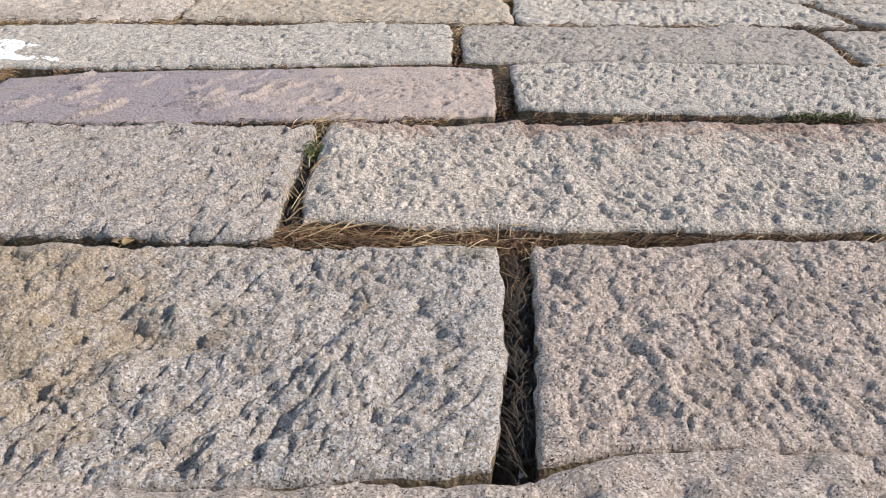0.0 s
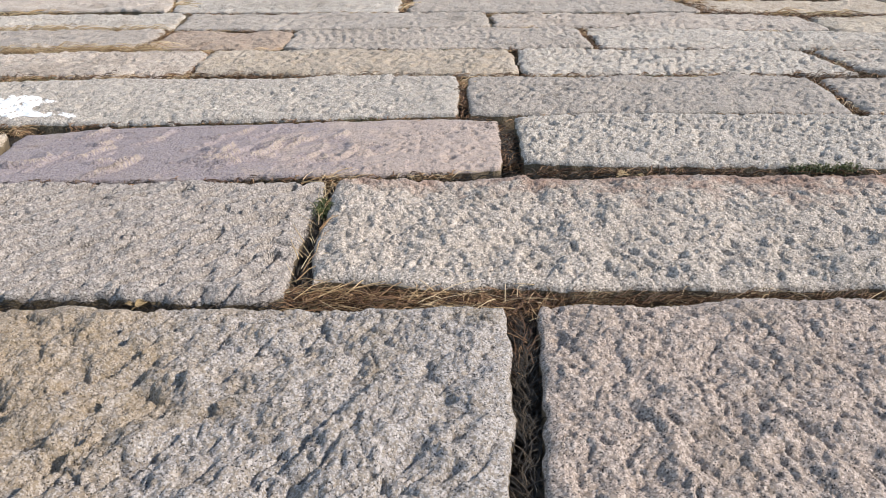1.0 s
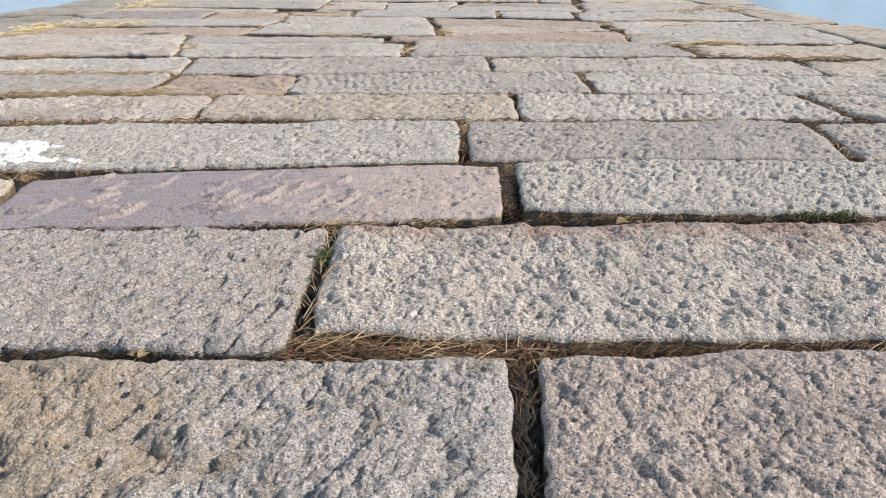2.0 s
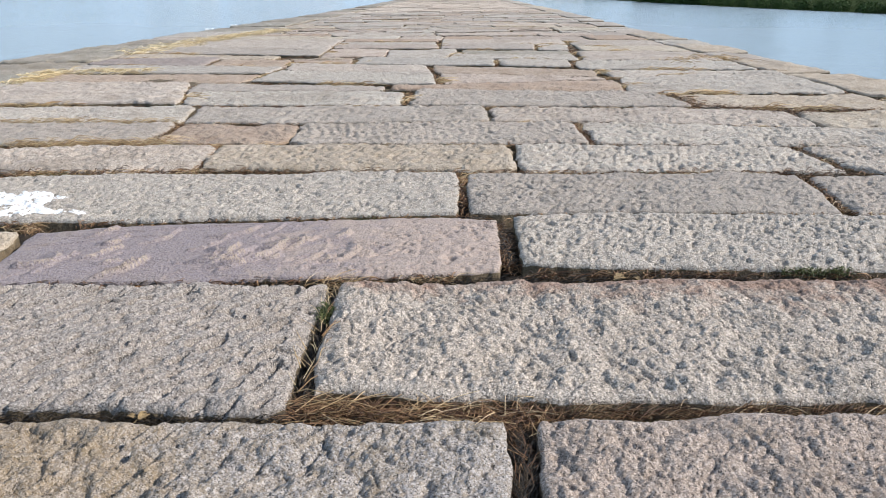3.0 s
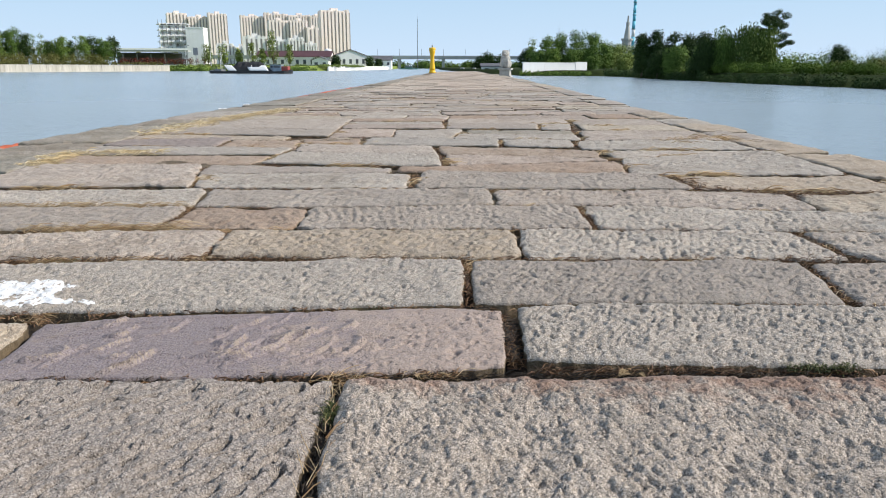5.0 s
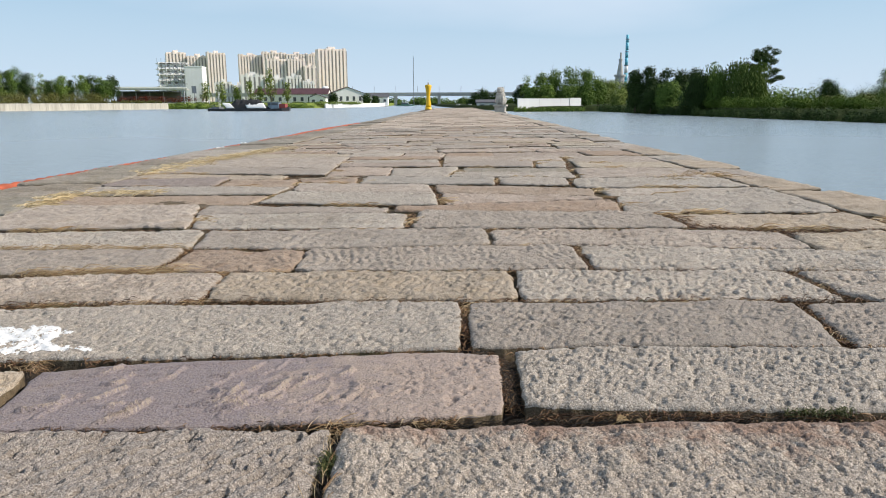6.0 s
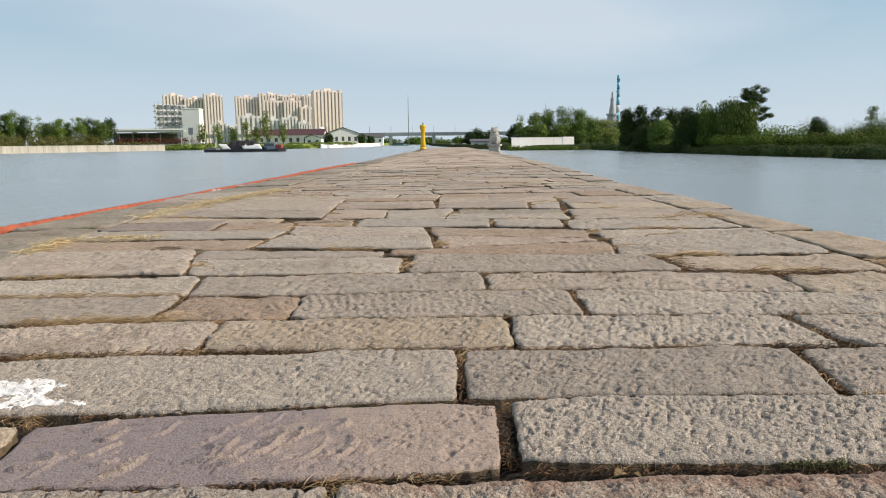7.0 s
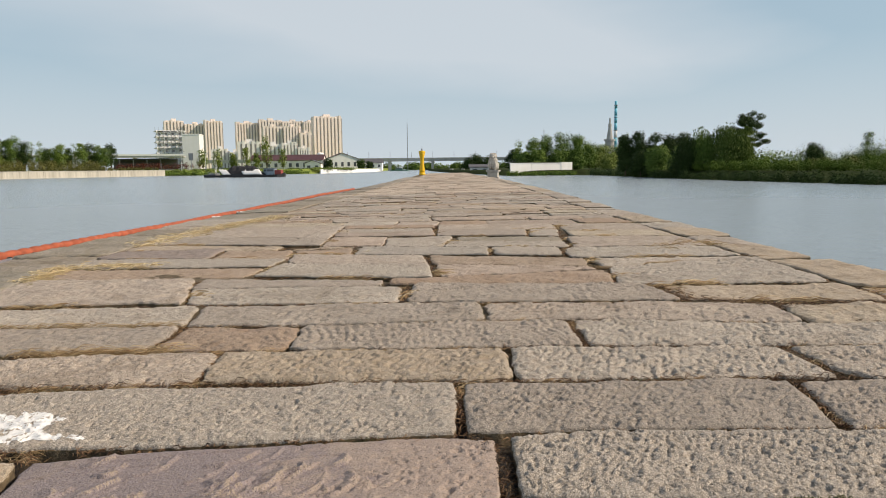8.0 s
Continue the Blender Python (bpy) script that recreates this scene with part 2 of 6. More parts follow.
def concrete_material(name, base, streak):
    m, nt, b = material(name, 0.9)
    v = coords(nt)
    mp = nt.nodes.new("ShaderNodeMapping")
    mp.inputs["Scale"].default_value = (1.0, 1.0, 0.12)
    nt.links.new(v, mp.inputs["Vector"])
    f = noise_fac(nt, mp.outputs[0], 0.9, 6.0, 0.7)
    g = noise_fac(nt, v, 0.15, 3.0)
    c = mix(nt, ramp(nt, f, [(0.4, (0, 0, 0)), (0.75, (0.8, 0.8, 0.8))]), base, streak)
    c = mix(nt, ramp(nt, g, [(0.4, (0, 0, 0)), (0.7, (0.4, 0.4, 0.4))]), c, tuple(0.85 * p for p in base))
    nt.links.new(c, b.inputs["Base Color"])
    return m


def duff_material():
    """Brown leaf mould, silt and bleached stalks packed in the joints."""
    m, nt, b = material("joint_duff", 0.95)
    v = coords(nt)
    c = ramp(nt, noise_fac(nt, v, 45.0, 6.0, 0.75), [(0.32, (0.022, 0.016, 0.010)), (0.5, (0.085, 0.058, 0.030)), (0.68, (0.22, 0.155, 0.080))])
    pale = ramp(nt, noise_fac(nt, v, 2.2, 4.0, 0.6), [(0.48, (0, 0, 0)), (0.66, (0.75, 0.75, 0.75))])
    c = mix(nt, pale, c, (0.24, 0.185, 0.115))
    nt.links.new(c, b.inputs["Base Color"])
    bump(nt, b, noise_fac(nt, v, 110.0, 5.0, 0.7), 0.9, 0.01)
    return m


DUFF = duff_material()
SIDE = plain("soiled_stone", (0.135, 0.10, 0.060), 0.95, 0.5, 30.0, 0.0, 0.5)
SOIL = soil_material()
PALE_STRAW = straw_material("pale_straw", (0.42, 0.30, 0.14), (0.66, 0.52, 0.30), (0.82, 0.70, 0.46))
STRAW = straw_material("straw", (0.30, 0.17, 0.075), (0.56, 0.39, 0.20), (0.76, 0.60, 0.38))
ROOTS = straw_material("brown_fibre", (0.03, 0.015, 0.008), (0.145, 0.068, 0.030), (0.36, 0.215, 0.105))
MOSS = straw_material("moss", (0.03, 0.045, 0.012), (0.07, 0.085, 0.02), (0.13, 0.13, 0.035))
WATER = water_material()
WHITE_PAINT = plain("white_paint", (0.80, 0.80, 0.79), 0.6, 0.05, 40.0, 0.0, 0.3)
ORANGE = plain("orange_fabric", (0.37, 0.085, 0.038), 0.75, 0.4, 2.2)
BLACK = plain("black_rubber", (0.02, 0.02, 0.02), 0.7, 0.3, 3.0)
YELLOW = plain("yellow_paint", (0.80, 0.48, 0.015), 0.45, 0.12, 1.5)
STEEL = plain("grey_steel", (0.25, 0.26, 0.27), 0.5, 0.2, 2.0, 0.3)
QUAY = concrete_material("quay_concrete", (0.56, 0.53, 0.45), (0.20, 0.18, 0.14))
CONCRETE = concrete_material("concrete", (0.50, 0.50, 0.48), (0.30, 0.30, 0.28))
WHITEWALL = concrete_material("white_render", (0.88, 0.88, 0.87), (0.80, 0.80, 0.78))
# cream render, made paler and pinker to carry the haze over the far towers
HAZECREAM = concrete_material("hazed_cream_render", (0.88, 0.785, 0.715), (0.80, 0.70, 0.63))
PALE = concrete_material("pale_render", (0.85, 0.83, 0.80), (0.72, 0.70, 0.66))
# window glass lightened: distance haze is put into its colour
HAZEGLASS = plain("hazed_tower_glass", (0.40, 0.37, 0.36), 0.4, 0.25, 0.05)
SHADEGLASS = plain("window_band", (0.10, 0.11, 0.125), 0.25, 0.3, 0.05)
ROOFBROWN = plain("maroon_roof", (0.10, 0.045, 0.05), 0.6, 0.2, 0.3)
ROOFGREY = plain("grey_roof", (0.12, 0.12, 0.13), 0.7, 0.2, 0.5)
HULL = plain("dark_hull", (0.03, 0.032, 0.036), 0.6, 0.4, 0.8)
COAL = plain("coal", (0.025, 0.025, 0.028), 0.9, 0.4, 1.5, 0.0, 0.6)
CABIN_BLUE = plain("blue_grey_paint", (0.25, 0.32, 0.38), 0.6, 0.2, 1.0)
RED = plain("faded_red_paint", (0.32, 0.06, 0.05), 0.6, 0.25, 1.0)
CHIMNEY_BLUE = plain("blue_paint", (0.14, 0.52, 0.68), 0.6, 0.1, 0.2)
BARK = plain("bark", (0.10, 0.075, 0.05), 0.9, 0.3, 4.0, 0.0, 0.5)
STATUE = plain("grey_carved_stone", (0.42, 0.40, 0.36), 0.9, 0.3, 6.0, 0.0, 0.6)
LEAF = leafy("leaf_green", (0.079, 0.134, 0.029), (0.122, 0.195, 0.044), (0.171, 0.250, 0.061))
# dark leaf; on the right bank its tone also stands in for shade
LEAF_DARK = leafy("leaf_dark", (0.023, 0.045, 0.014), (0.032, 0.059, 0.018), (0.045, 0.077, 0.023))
LEAF_LIGHT = leafy("leaf_light", (0.12, 0.17, 0.045), (0.18, 0.235, 0.065), (0.25, 0.30, 0.09))
# lighter than the scrub below it: sun on the bank top put into the colour
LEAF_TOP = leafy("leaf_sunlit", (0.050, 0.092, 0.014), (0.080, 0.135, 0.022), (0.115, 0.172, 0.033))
LEAF_WILLOW = leafy("leaf_willow", (0.068, 0.110, 0.025), (0.105, 0.155, 0.038), (0.155, 0.20, 0.055))
LEAF_OLIVE = leafy("leaf_olive", (0.085, 0.095, 0.027), (0.135, 0.135, 0.045), (0.2, 0.185, 0.07))
LEAF_RED = leafy("leaf_red", (0.06, 0.022, 0.018), (0.11, 0.03, 0.024), (0.16, 0.055, 0.035))
MEADOW = plain("meadow", (0.19, 0.24, 0.06), 0.95, 0.35, 0.25)
EARTH = plain("bank_earth", (0.035, 0.048, 0.016), 0.95, 0.35, 0.3)
for ground in (EARTH, MEADOW):
    ground.node_tree.nodes["Principled BSDF"].inputs["Specular IOR Level"].default_value = 0.03


# ---- mesh helpers ----
def hash01(ix, iy, seed):
    h = (ix.astype(np.int64) * 374761393 + iy.astype(np.int64) * 668265263 + int(seed) * 1274126177) & 0xFFFFFFFF
    h = ((h ^ (h >> 13)) * 1103515245) & 0xFFFFFFFF
    h = ((h ^ (h >> 16)) * 2654435761) & 0xFFFFFFFF
    return ((h ^ (h >> 15)) & 0xFFFFFF) / float(0x1000000)


def vnoise(x, y, seed):
    """Smooth value noise from -1 to 1."""
    ix, iy = np.floor(x), np.floor(y)
    fx, fy = x - ix, y - iy
    fx, fy = fx * fx * (3 - 2 * fx), fy * fy * (3 - 2 * fy)
    a, b = hash01(ix, iy, seed), hash01(ix + 1, iy, seed)
    c, d = hash01(ix, iy + 1, seed), hash01(ix + 1, iy + 1, seed)
    return 2 * ((a + (b - a) * fx) * (1 - fy) + (c + (d - c) * fx) * fy) - 1


def fbm(x, y, seed, octaves=3, gain=0.5):
    total, amp = 0, 1.0
    for k in range(octaves):
        total = total + amp * vnoise(x * 2 ** k + 13.7 * k, y * 2 ** k - 7.3 * k, seed + k)
        amp *= gain
    return total


def pits(x, y, seed, radius=0.42, keep=0.8):
    """Hammer marks: one dent in most cells of a jittered grid; 1 in a dent's middle, 0 outside."""
    ix, iy = np.floor(x), np.floor(y)
    best = np.zeros_like(x)
    for dx in (-1, 0, 1):
        for dy in (-1, 0, 1):
            cx, cy = ix + dx, iy + dy
            px, py = cx + hash01(cx, cy, seed), cy + hash01(cx, cy, seed + 5)
            size = radius * (0.5 + 0.8 * hash01(cx, cy, seed + 9))
            deep = np.where(hash01(cx, cy, seed + 3) < keep, 0.4 + 0.6 * hash01(cx, cy, seed + 11), 0)
            d = np.clip(1 - ((x - px) ** 2 + (y - py) ** 2) / size ** 2, 0, 1)
            best = np.maximum(best, deep * d)
    return best


def ledges(x, y, angle, rows, along, seed, sharp=3.0, part_=0.5, flip=1):
    """Chisel strokes in slanting rows: each stroke a slope that ends in a steep little ledge; 0 to 1 deep."""
    x, y = x + 0.010 * vnoise(x * 9, y * 9, seed) + 0.003 * vnoise(x * 45, y * 45, seed + 3), y + 0.012 * vnoise(x * 8, y * 8, seed + 1) + 0.003 * vnoise(x * 45, y * 45, seed + 4)
    x = x + 0.38 / rows * vnoise(x * rows * 0.55, y * rows * 0.55, seed + 6) + 0.12 / rows * vnoise(x * rows * 1.7, y * rows * 1.7, seed + 7)
    u, v = x * math.cos(angle) + y * math.sin(angle), x * math.sin(angle) - y * math.cos(angle)
    q = flip * v * rows
    row = np.floor(q)
    s = q - row
    stroke = np.clip(2.6 * (vnoise(u * along + 9.1 * row, row * 3.7 + 0.5, seed + 2) + part_), 0, 1)
    s = np.where(s < 0.91, s / 0.91, np.clip((1 - s) / 0.09, 0, 1))
    return stroke * s ** sharp


def lumps_between(x, y, seed, angle, across, along, gate=0.1):
    """Rounded lumps with short branching crevices between them, drawn out along a slant; 0 on the lumps, 1 in a crevice."""
    u, v = (x * math.cos(angle) + y * math.sin(angle)) * along, (x * math.sin(angle) - y * math.cos(angle)) * across
    deep = 0
    for k, amp in ((1.0, 1.0), (2.1, 0.6), (4.3, 0.4)):
        line = 1 - np.abs(vnoise(u * k + 3.1 * k, v * k - 1.7 * k, seed + int(10 * k)))
        deep = deep + amp * np.clip(line, 0, 1) ** 7 * np.clip(gate + 0.6 + 1.3 * vnoise(u * k * 0.7 + 9, v * k * 0.7, seed + 71 + int(10 * k)), 0, 1)
    return deep


MARKS = {}


def flakes(x, y, seed, count, x0, x1, y0, y1):
    """Split layers: long thin raised flakes with one sharp side. Returns their height and where they lie."""
    rng = random.Random(seed)
    height, where = np.zeros_like(x), np.zeros_like(x)
    rag = vnoise(x * 22, y * 22, seed + 1) + 0.6 * vnoise(x * 60, y * 60, seed + 2)
    for _ in range(count):
        cx, cy, a = rng.uniform(x0, x1), rng.uniform(y0, y1), rng.choice((rng.uniform(0.5, 1.3), rng.uniform(0.9, 2.0)))
        ln, wd, up = rng.uniform(0.03, 0.11), rng.uniform(0.008, 0.024), rng.uniform(0.010, 0.021)
        u, v = (x - cx) * math.cos(a) + (y - cy) * math.sin(a), (x - cx) * math.sin(a) - (y - cy) * math.cos(a)
        v = v + 0.35 * ln * (u / ln) ** 2
        m = 1 - (u / ln) ** 2 - (v / wd) ** 2 + 0.6 * rag
        on = np.clip(m * 2.2, 0, 1)
        slant = np.clip(0.5 + 0.5 * v / wd, 0.1, 1)
        height = np.maximum(height, up * on * slant)
        where = np.maximum(where, on * (slant > 0.8))
    return height, where


def dents(x, y, seed, angle, across, along, long=1.6, size=0.36, jitter=0.55, keep=0.85):
    """Point-chisel dents in slanting rows: long steep-walled pits on a loose lattice; 0 to 1 deep."""
    u, v = (x * math.cos(angle) + y * math.sin(angle)) * along, (x * math.sin(angle) - y * math.cos(angle)) * across
    iu, iv = np.floor(u), np.floor(v)
    best = np.zeros_like(x)
    for du in (-1, 0, 1):
        for dv in (-1, 0, 1):
            cu, cv = iu + du, iv + dv
            pu, pv = cu + 0.5 + jitter * (hash01(cu, cv, seed) - 0.5) + 0.5 * (cv % 2), cv + 0.5 + jitter * (hash01(cu, cv, seed + 5) - 0.5)
            s = size * (0.55 + 0.75 * hash01(cu, cv, seed + 9))
            deep = np.where(hash01(cu, cv, seed + 3) < keep, 0.35 + 0.65 * hash01(cu, cv, seed + 11), 0)
            a, b = (u - pu) / along, (v - pv) / across
            d = np.clip(1 - (a * across / (s * long)) ** 2 - (b * across / s) ** 2, 0, 1)
            best = np.maximum(best, deep * d ** 0.52)
    return best


def relief(x, y, style, seed):
    """Height of a slab's worked face, in metres."""
    MARKS["lip"] = None
    lumps = fbm(x * 36, y * 36, seed + 20, 2, 0.6)
    grit = fbm(x * 105, y * 105, seed + 25, 2, 0.55)
    z = 0.0045 * fbm(x * 6, y * 6, seed, 3) + 0.0022 * lumps + 0.0015 * grit
    wx, wy = x + 0.009 * vnoise(x * 32, y * 32, seed + 31) + 0.004 * vnoise(x * 90, y * 90, seed + 33), y + 0.009 * vnoise(x * 32, y * 32, seed + 32) + 0.004 * vnoise(x * 90, y * 90, seed + 34)
    vein = np.clip(1 - np.abs(vnoise(wx * 15, wy * 15, seed + 35)) / 0.045, 0, 1) * np.clip(2.5 * vnoise(x * 8, y * 8, seed + 36), 0, 1)
    z = z - 0.006 * vein
    wu, wv = x + 1.9 * (wx - x), y + 1.9 * (wy - y)
    crumb = 0.0032 * pits(wu * 120, wv * 110, seed + 57, 0.46, 0.75) + 0.0030 * pits(wu * 66, wv * 60, seed + 58, 0.40, 0.55)
    patch = np.clip(0.75 + 0.9 * vnoise(x * 5.5, y * 5.5, seed + 37), 0.15, 1.2)
    z = z - crumb
    mounds = (1 - np.abs(vnoise(wu * 34 + 5, wv * 30, seed + 64))) ** 3 + 0.5 * (1 - np.abs(vnoise(wu * 71, wv * 66 + 3, seed + 65))) ** 3
    if style == "pitted":
        z = z + 0.007 - 0.003 * mounds - 0.011 * np.maximum(patch, 0.5) * dents(wx, wy, seed + 56, 1.05, 46.0, 33.0, 1.7, 0.34, 0.7, 0.9) - 0.007 * lumps_between(wx, wy, seed + 40, 1.0, 38.0, 20.0)
    elif style == "ticked":
        z = 0.7 * z + 0.010 - 0.003 * mounds - 0.014 * ledges(x, y, 0.92, 26.0, 16.0, seed + 40, 2.0, 0.30) - 0.034 * dents(0.6 * x + 0.4 * wx, 0.6 * y + 0.4 * wy, seed + 55, 0.92, 27.0, 14.0, 3.4, 0.20, 0.4, 1.0) - 0.012 * dents(wx, wy, seed + 53, 0.85, 30.0, 17.0, 2.6, 0.22, 0.6, 0.6) - 0.006 * lumps_between(wx, wy, seed + 41, 0.9, 30.0, 13.0, 0.2)
    elif style == "furrowed":
        where = np.clip(0.75 - (x + 0.35) * 1.7 + 0.5 * vnoise(x * 7, y * 7, seed + 45), 0.1, 1)
        z = z + 0.006 - 0.0034 * mounds - 0.003 * where * dents(wx, wy, seed + 42, 0.92, 26.0, 10.0, 2.8, 0.30, 0.6, 0.9) - 0.018 * where * ledges(wx, wy, 0.98, 22.0, 9.0, seed + 41, 1.4, 0.35) - 0.009 * lumps_between(wx, wy, seed + 47, 0.95, 22.0, 9.0, 0.15)
        z = z + 0.006 * fbm(x * 13, y * 13, seed + 43, 3, 0.6) - 0.008 * (1 - 0.6 * where) * dents(wu, wv, seed + 44, 0.7, 14.0, 11.0, 1.5, 0.16, 0.9, 0.6) - 0.005 * lumps_between(wu, wv, seed + 49, 0.3, 45.0, 40.0)
    elif style == "rowed":
        z = z + 0.005 - 0.011 * patch * dents(wx, wy, seed + 56, 1.25, 30.0, 16.0, 1.9, 0.36) - 0.006 * lumps_between(wx, wy, seed + 41, 1.25, 32.0, 13.0) - 0.004 * ledges(x, y, 1.3, 25.0, 13.0, seed + 40, 1.8, 0.0)
    elif style == "ribbed":
        z = z + 0.004 - 0.008 * dents(wx, wy, seed + 63, 1.45, 34.0, 14.0, 2.2, 0.34) + 0.0030 * np.clip(0.6 + vnoise(x * 6, y * 9, seed + 61), 0.1, 1.2) * np.sin(wx * 2 * math.pi / 0.044 + 0.5 * wy * 40 + 3 * vnoise(x * 6, y * 6, seed + 44) + 1.5 * vnoise(x * 17, y * 17, seed + 62)) - 0.007 * pits(wx * 45, wy * 40, seed + 45, 0.42, 0.5)
    elif style == "flaked":
        t = (fbm(x * 4.5 - 0.7 * y * 6, y * 8, seed + 46, 2, 0.45) + 1) * 1.6
        fr = t - np.floor(t)
        up, lip = flakes(x, y, seed + 51, 30, -1.0, -0.12, 1.53, 1.84)
        z = 0.32 * z + 0.0035 * (np.floor(t) + np.clip(fr * 12 - 11, 0, 1) - 2.0) + up + 0.0015 * lip * vnoise(x * 60, y * 60, seed + 58)
        MARKS["lip"] = lip
        blend = np.clip((x + 0.35) * 3.5 + vnoise(x * 9, y * 9, seed + 48), 0, 1)
        z = z - blend * (0.010 * dents(wx, wy, seed + 47, 0.9, 36.0, 24.0, 1.5, 0.34) + 0.6 * crumb)
    elif style == "rough":
        z = z + 0.008 + 0.007 * fbm(x * 12, y * 12, seed + 55, 3, 0.55) - 0.0055 * patch * dents(wx, wy, seed + 49, 2.0, 33.0, 27.0, 1.8, 0.27, 0.6, 0.9) - 0.0032 * mounds - 0.005 * lumps_between(wx, wy, seed + 52, 1.9, 30.0, 18.0, 0.2) - 0.004 * lumps_between(wu, wv, seed + 53, 0.4, 60.0, 55.0)
    return z


def mesh_object(name, verts, faces, mat_, parent=None, smooth=True):
    me = bpy.data.meshes.new(name)
    me.from_pydata(verts, [], faces)
    if smooth:
        me.polygons.foreach_set("use_smooth", np.ones(len(me.polygons), dtype=bool))
    me.materials.append(mat_)
    ob = new(name, me)
    if parent is not None:
        ob.parent = parent
    return ob


def grid_faces(nu, nv):
    i = np.arange(nu)[None, :] + (nu + 1) * np.arange(nv)[:, None]
    return np.stack([i, i + 1, i + nu + 2, i + nu + 1], -1).reshape(-1, 4)


def edge_steps(n, length):
    """Even steps from 0 to 1, with closer ones along both ends for a crisp arris."""
    a = [0.0, 0.003 / length, 0.008 / length]
    inner = np.linspace(0.018 / length, 1 - 0.018 / length, n + 1)
    return np.concatenate([a, inner, [1 - q for q in reversed(a)]])


def slab_points(front, back, xl, xr, res, style, seed, wobble=1.0, worn=1.0):
    f, b = np.array(front), np.array(back)
    length = abs(xr[0] - xl[0])
    xm = 0.5 * (xl[0] + xr[0])
    width = float(np.interp(xm, b[:, 0], b[:, 1]) - np.interp(xm, f[:, 0], f[:, 1]))
    nu, nv = max(5, int(length / res)), max(4, int(width / res))
    us, vs = edge_steps(nu, length), edge_steps(nv, width)
    nu, nv = len(us) - 1, len(vs) - 1
    u, v = np.meshgrid(us, vs)
    left, right = xl[0] + (xl[1] - xl[0]) * v, xr[0] + (xr[1] - xr[0]) * v
    x = left + u * (right - left)
    yf, yb = np.interp(x, f[:, 0], f[:, 1]), np.interp(x, b[:, 0], b[:, 1])
    y = yf + v * (yb - yf)
    du, dv = np.minimum(u, 1 - u) * length, np.minimum(v, 1 - v) * width
    e = np.minimum(du, dv)
    w = np.exp(-e / 0.04) * wobble
    ax, ay = x.copy(), y.copy()
    x = x + w * (0.006 * vnoise(ax * 9, ay * 9, seed + 60) + 0.004 * vnoise(ax * 40, ay * 40, seed + 61) + 0.0012 * vnoise(ax * 120, ay * 120, seed + 64))
    y = y + w * (0.006 * vnoise(ax * 9, ay * 9, seed + 62) + 0.004 * vnoise(ax * 40, ay * 40, seed + 63) + 0.0012 * vnoise(ax * 120, ay * 120, seed + 65))
    # knocked-off corners
    r = 0.07
    corner = np.clip(1 - du / r, 0, 1) * np.clip(1 - dv / r, 0, 1)
    ku = hash01(np.round(u), np.round(v), seed + 70)
    x = x + np.where(u < 0.5, 1, -1) * 0.012 * corner * ku * wobble
    y = y + np.where(v < 0.5, 1, -1) * 0.010 * corner * ku * wobble
    coarse = 1.0 if style in ("ribbed", "rowed") else min(1.0, max(0.5, 0.0044 / res))
    z = 0.005 + np.maximum((1.0 if res < 0.006 else 1.25) * relief(ax * coarse, ay * coarse, style, seed), -0.036)
    z = z * (0.35 + 0.65 * np.clip(e / 0.03, 0, 1))
    if res > 0.018:
        z = z * min(1.0, max(0.55, 0.03 / res))
    edge = 0.008 * worn * (1 + 0.9 * vnoise(ax * 16, ay * 16, seed + 71))
    k = np.clip(1 - e / np.maximum(edge, 0.003), 0, 1)
    z = z - 0.009 * worn ** 0.6 * (1 - np.sqrt(np.clip(1 - k * k, 0, 1)))
    return x, y, z, nu, nv


SLAB_COUNT, SLABS = [0], []


def slab(parent, front, back, xl, xr, res, style, mat_, lift=0.0, tilt=(0.0, 0.0), seed=None, wobble=1.0, worn=1.0):
    """One stone of the paving between two course lines, with its worked face, worn edges and sides."""
    SLAB_COUNT[0] += 1
    seed = 100 * SLAB_COUNT[0] if seed is None else seed
    x, y, z, nu, nv = slab_points(front, back, xl, xr, res, style, seed, wobble, worn)
    cx, cy = float(x.mean()), float(y.mean())
    z = z + lift + tilt[0] * (x - cx) + tilt[1] * (y - cy)
    n = (nu + 1) * (nv + 1)
    idx = np.arange(n).reshape(nv + 1, nu + 1)
    ring = np.concatenate([idx[0, :-1], idx[:-1, -1], idx[-1, :0:-1], idx[:0:-1, 0]])
    top = np.stack([x.ravel() - cx, y.ravel() - cy, z.ravel()], -1)
    low = top[ring].copy()
    low[:, 2] = -0.12
    low[:, :2] *= 0.992
    k = len(ring)
    a, b = np.arange(k), (np.arange(k) + 1) % k
    sides = np.stack([ring[a], n + a, n + b, ring[b]], -1)
    verts = np.concatenate([top, low])
    faces = np.concatenate([grid_faces(nu, nv), sides])
    ob = mesh_object("stone_slab", verts, faces.tolist(), mat_, parent)
    ob.data.materials.append(SIDE)
    which = np.zeros(len(faces), dtype=np.int32)
    which[nu * nv:] = 1
    if MARKS["lip"] is not None:
        ob.data.materials.append(FLAKE)
        lip = MARKS["lip"][:-1, :-1].ravel()
        which[:nu * nv][lip > 0.6] = 2
    ob.data.polygons.foreach_set("material_index", which)
    ob.location = (cx, cy, 0)
    SLABS.append((ob, cx, cy, verts, faces))
    return ob


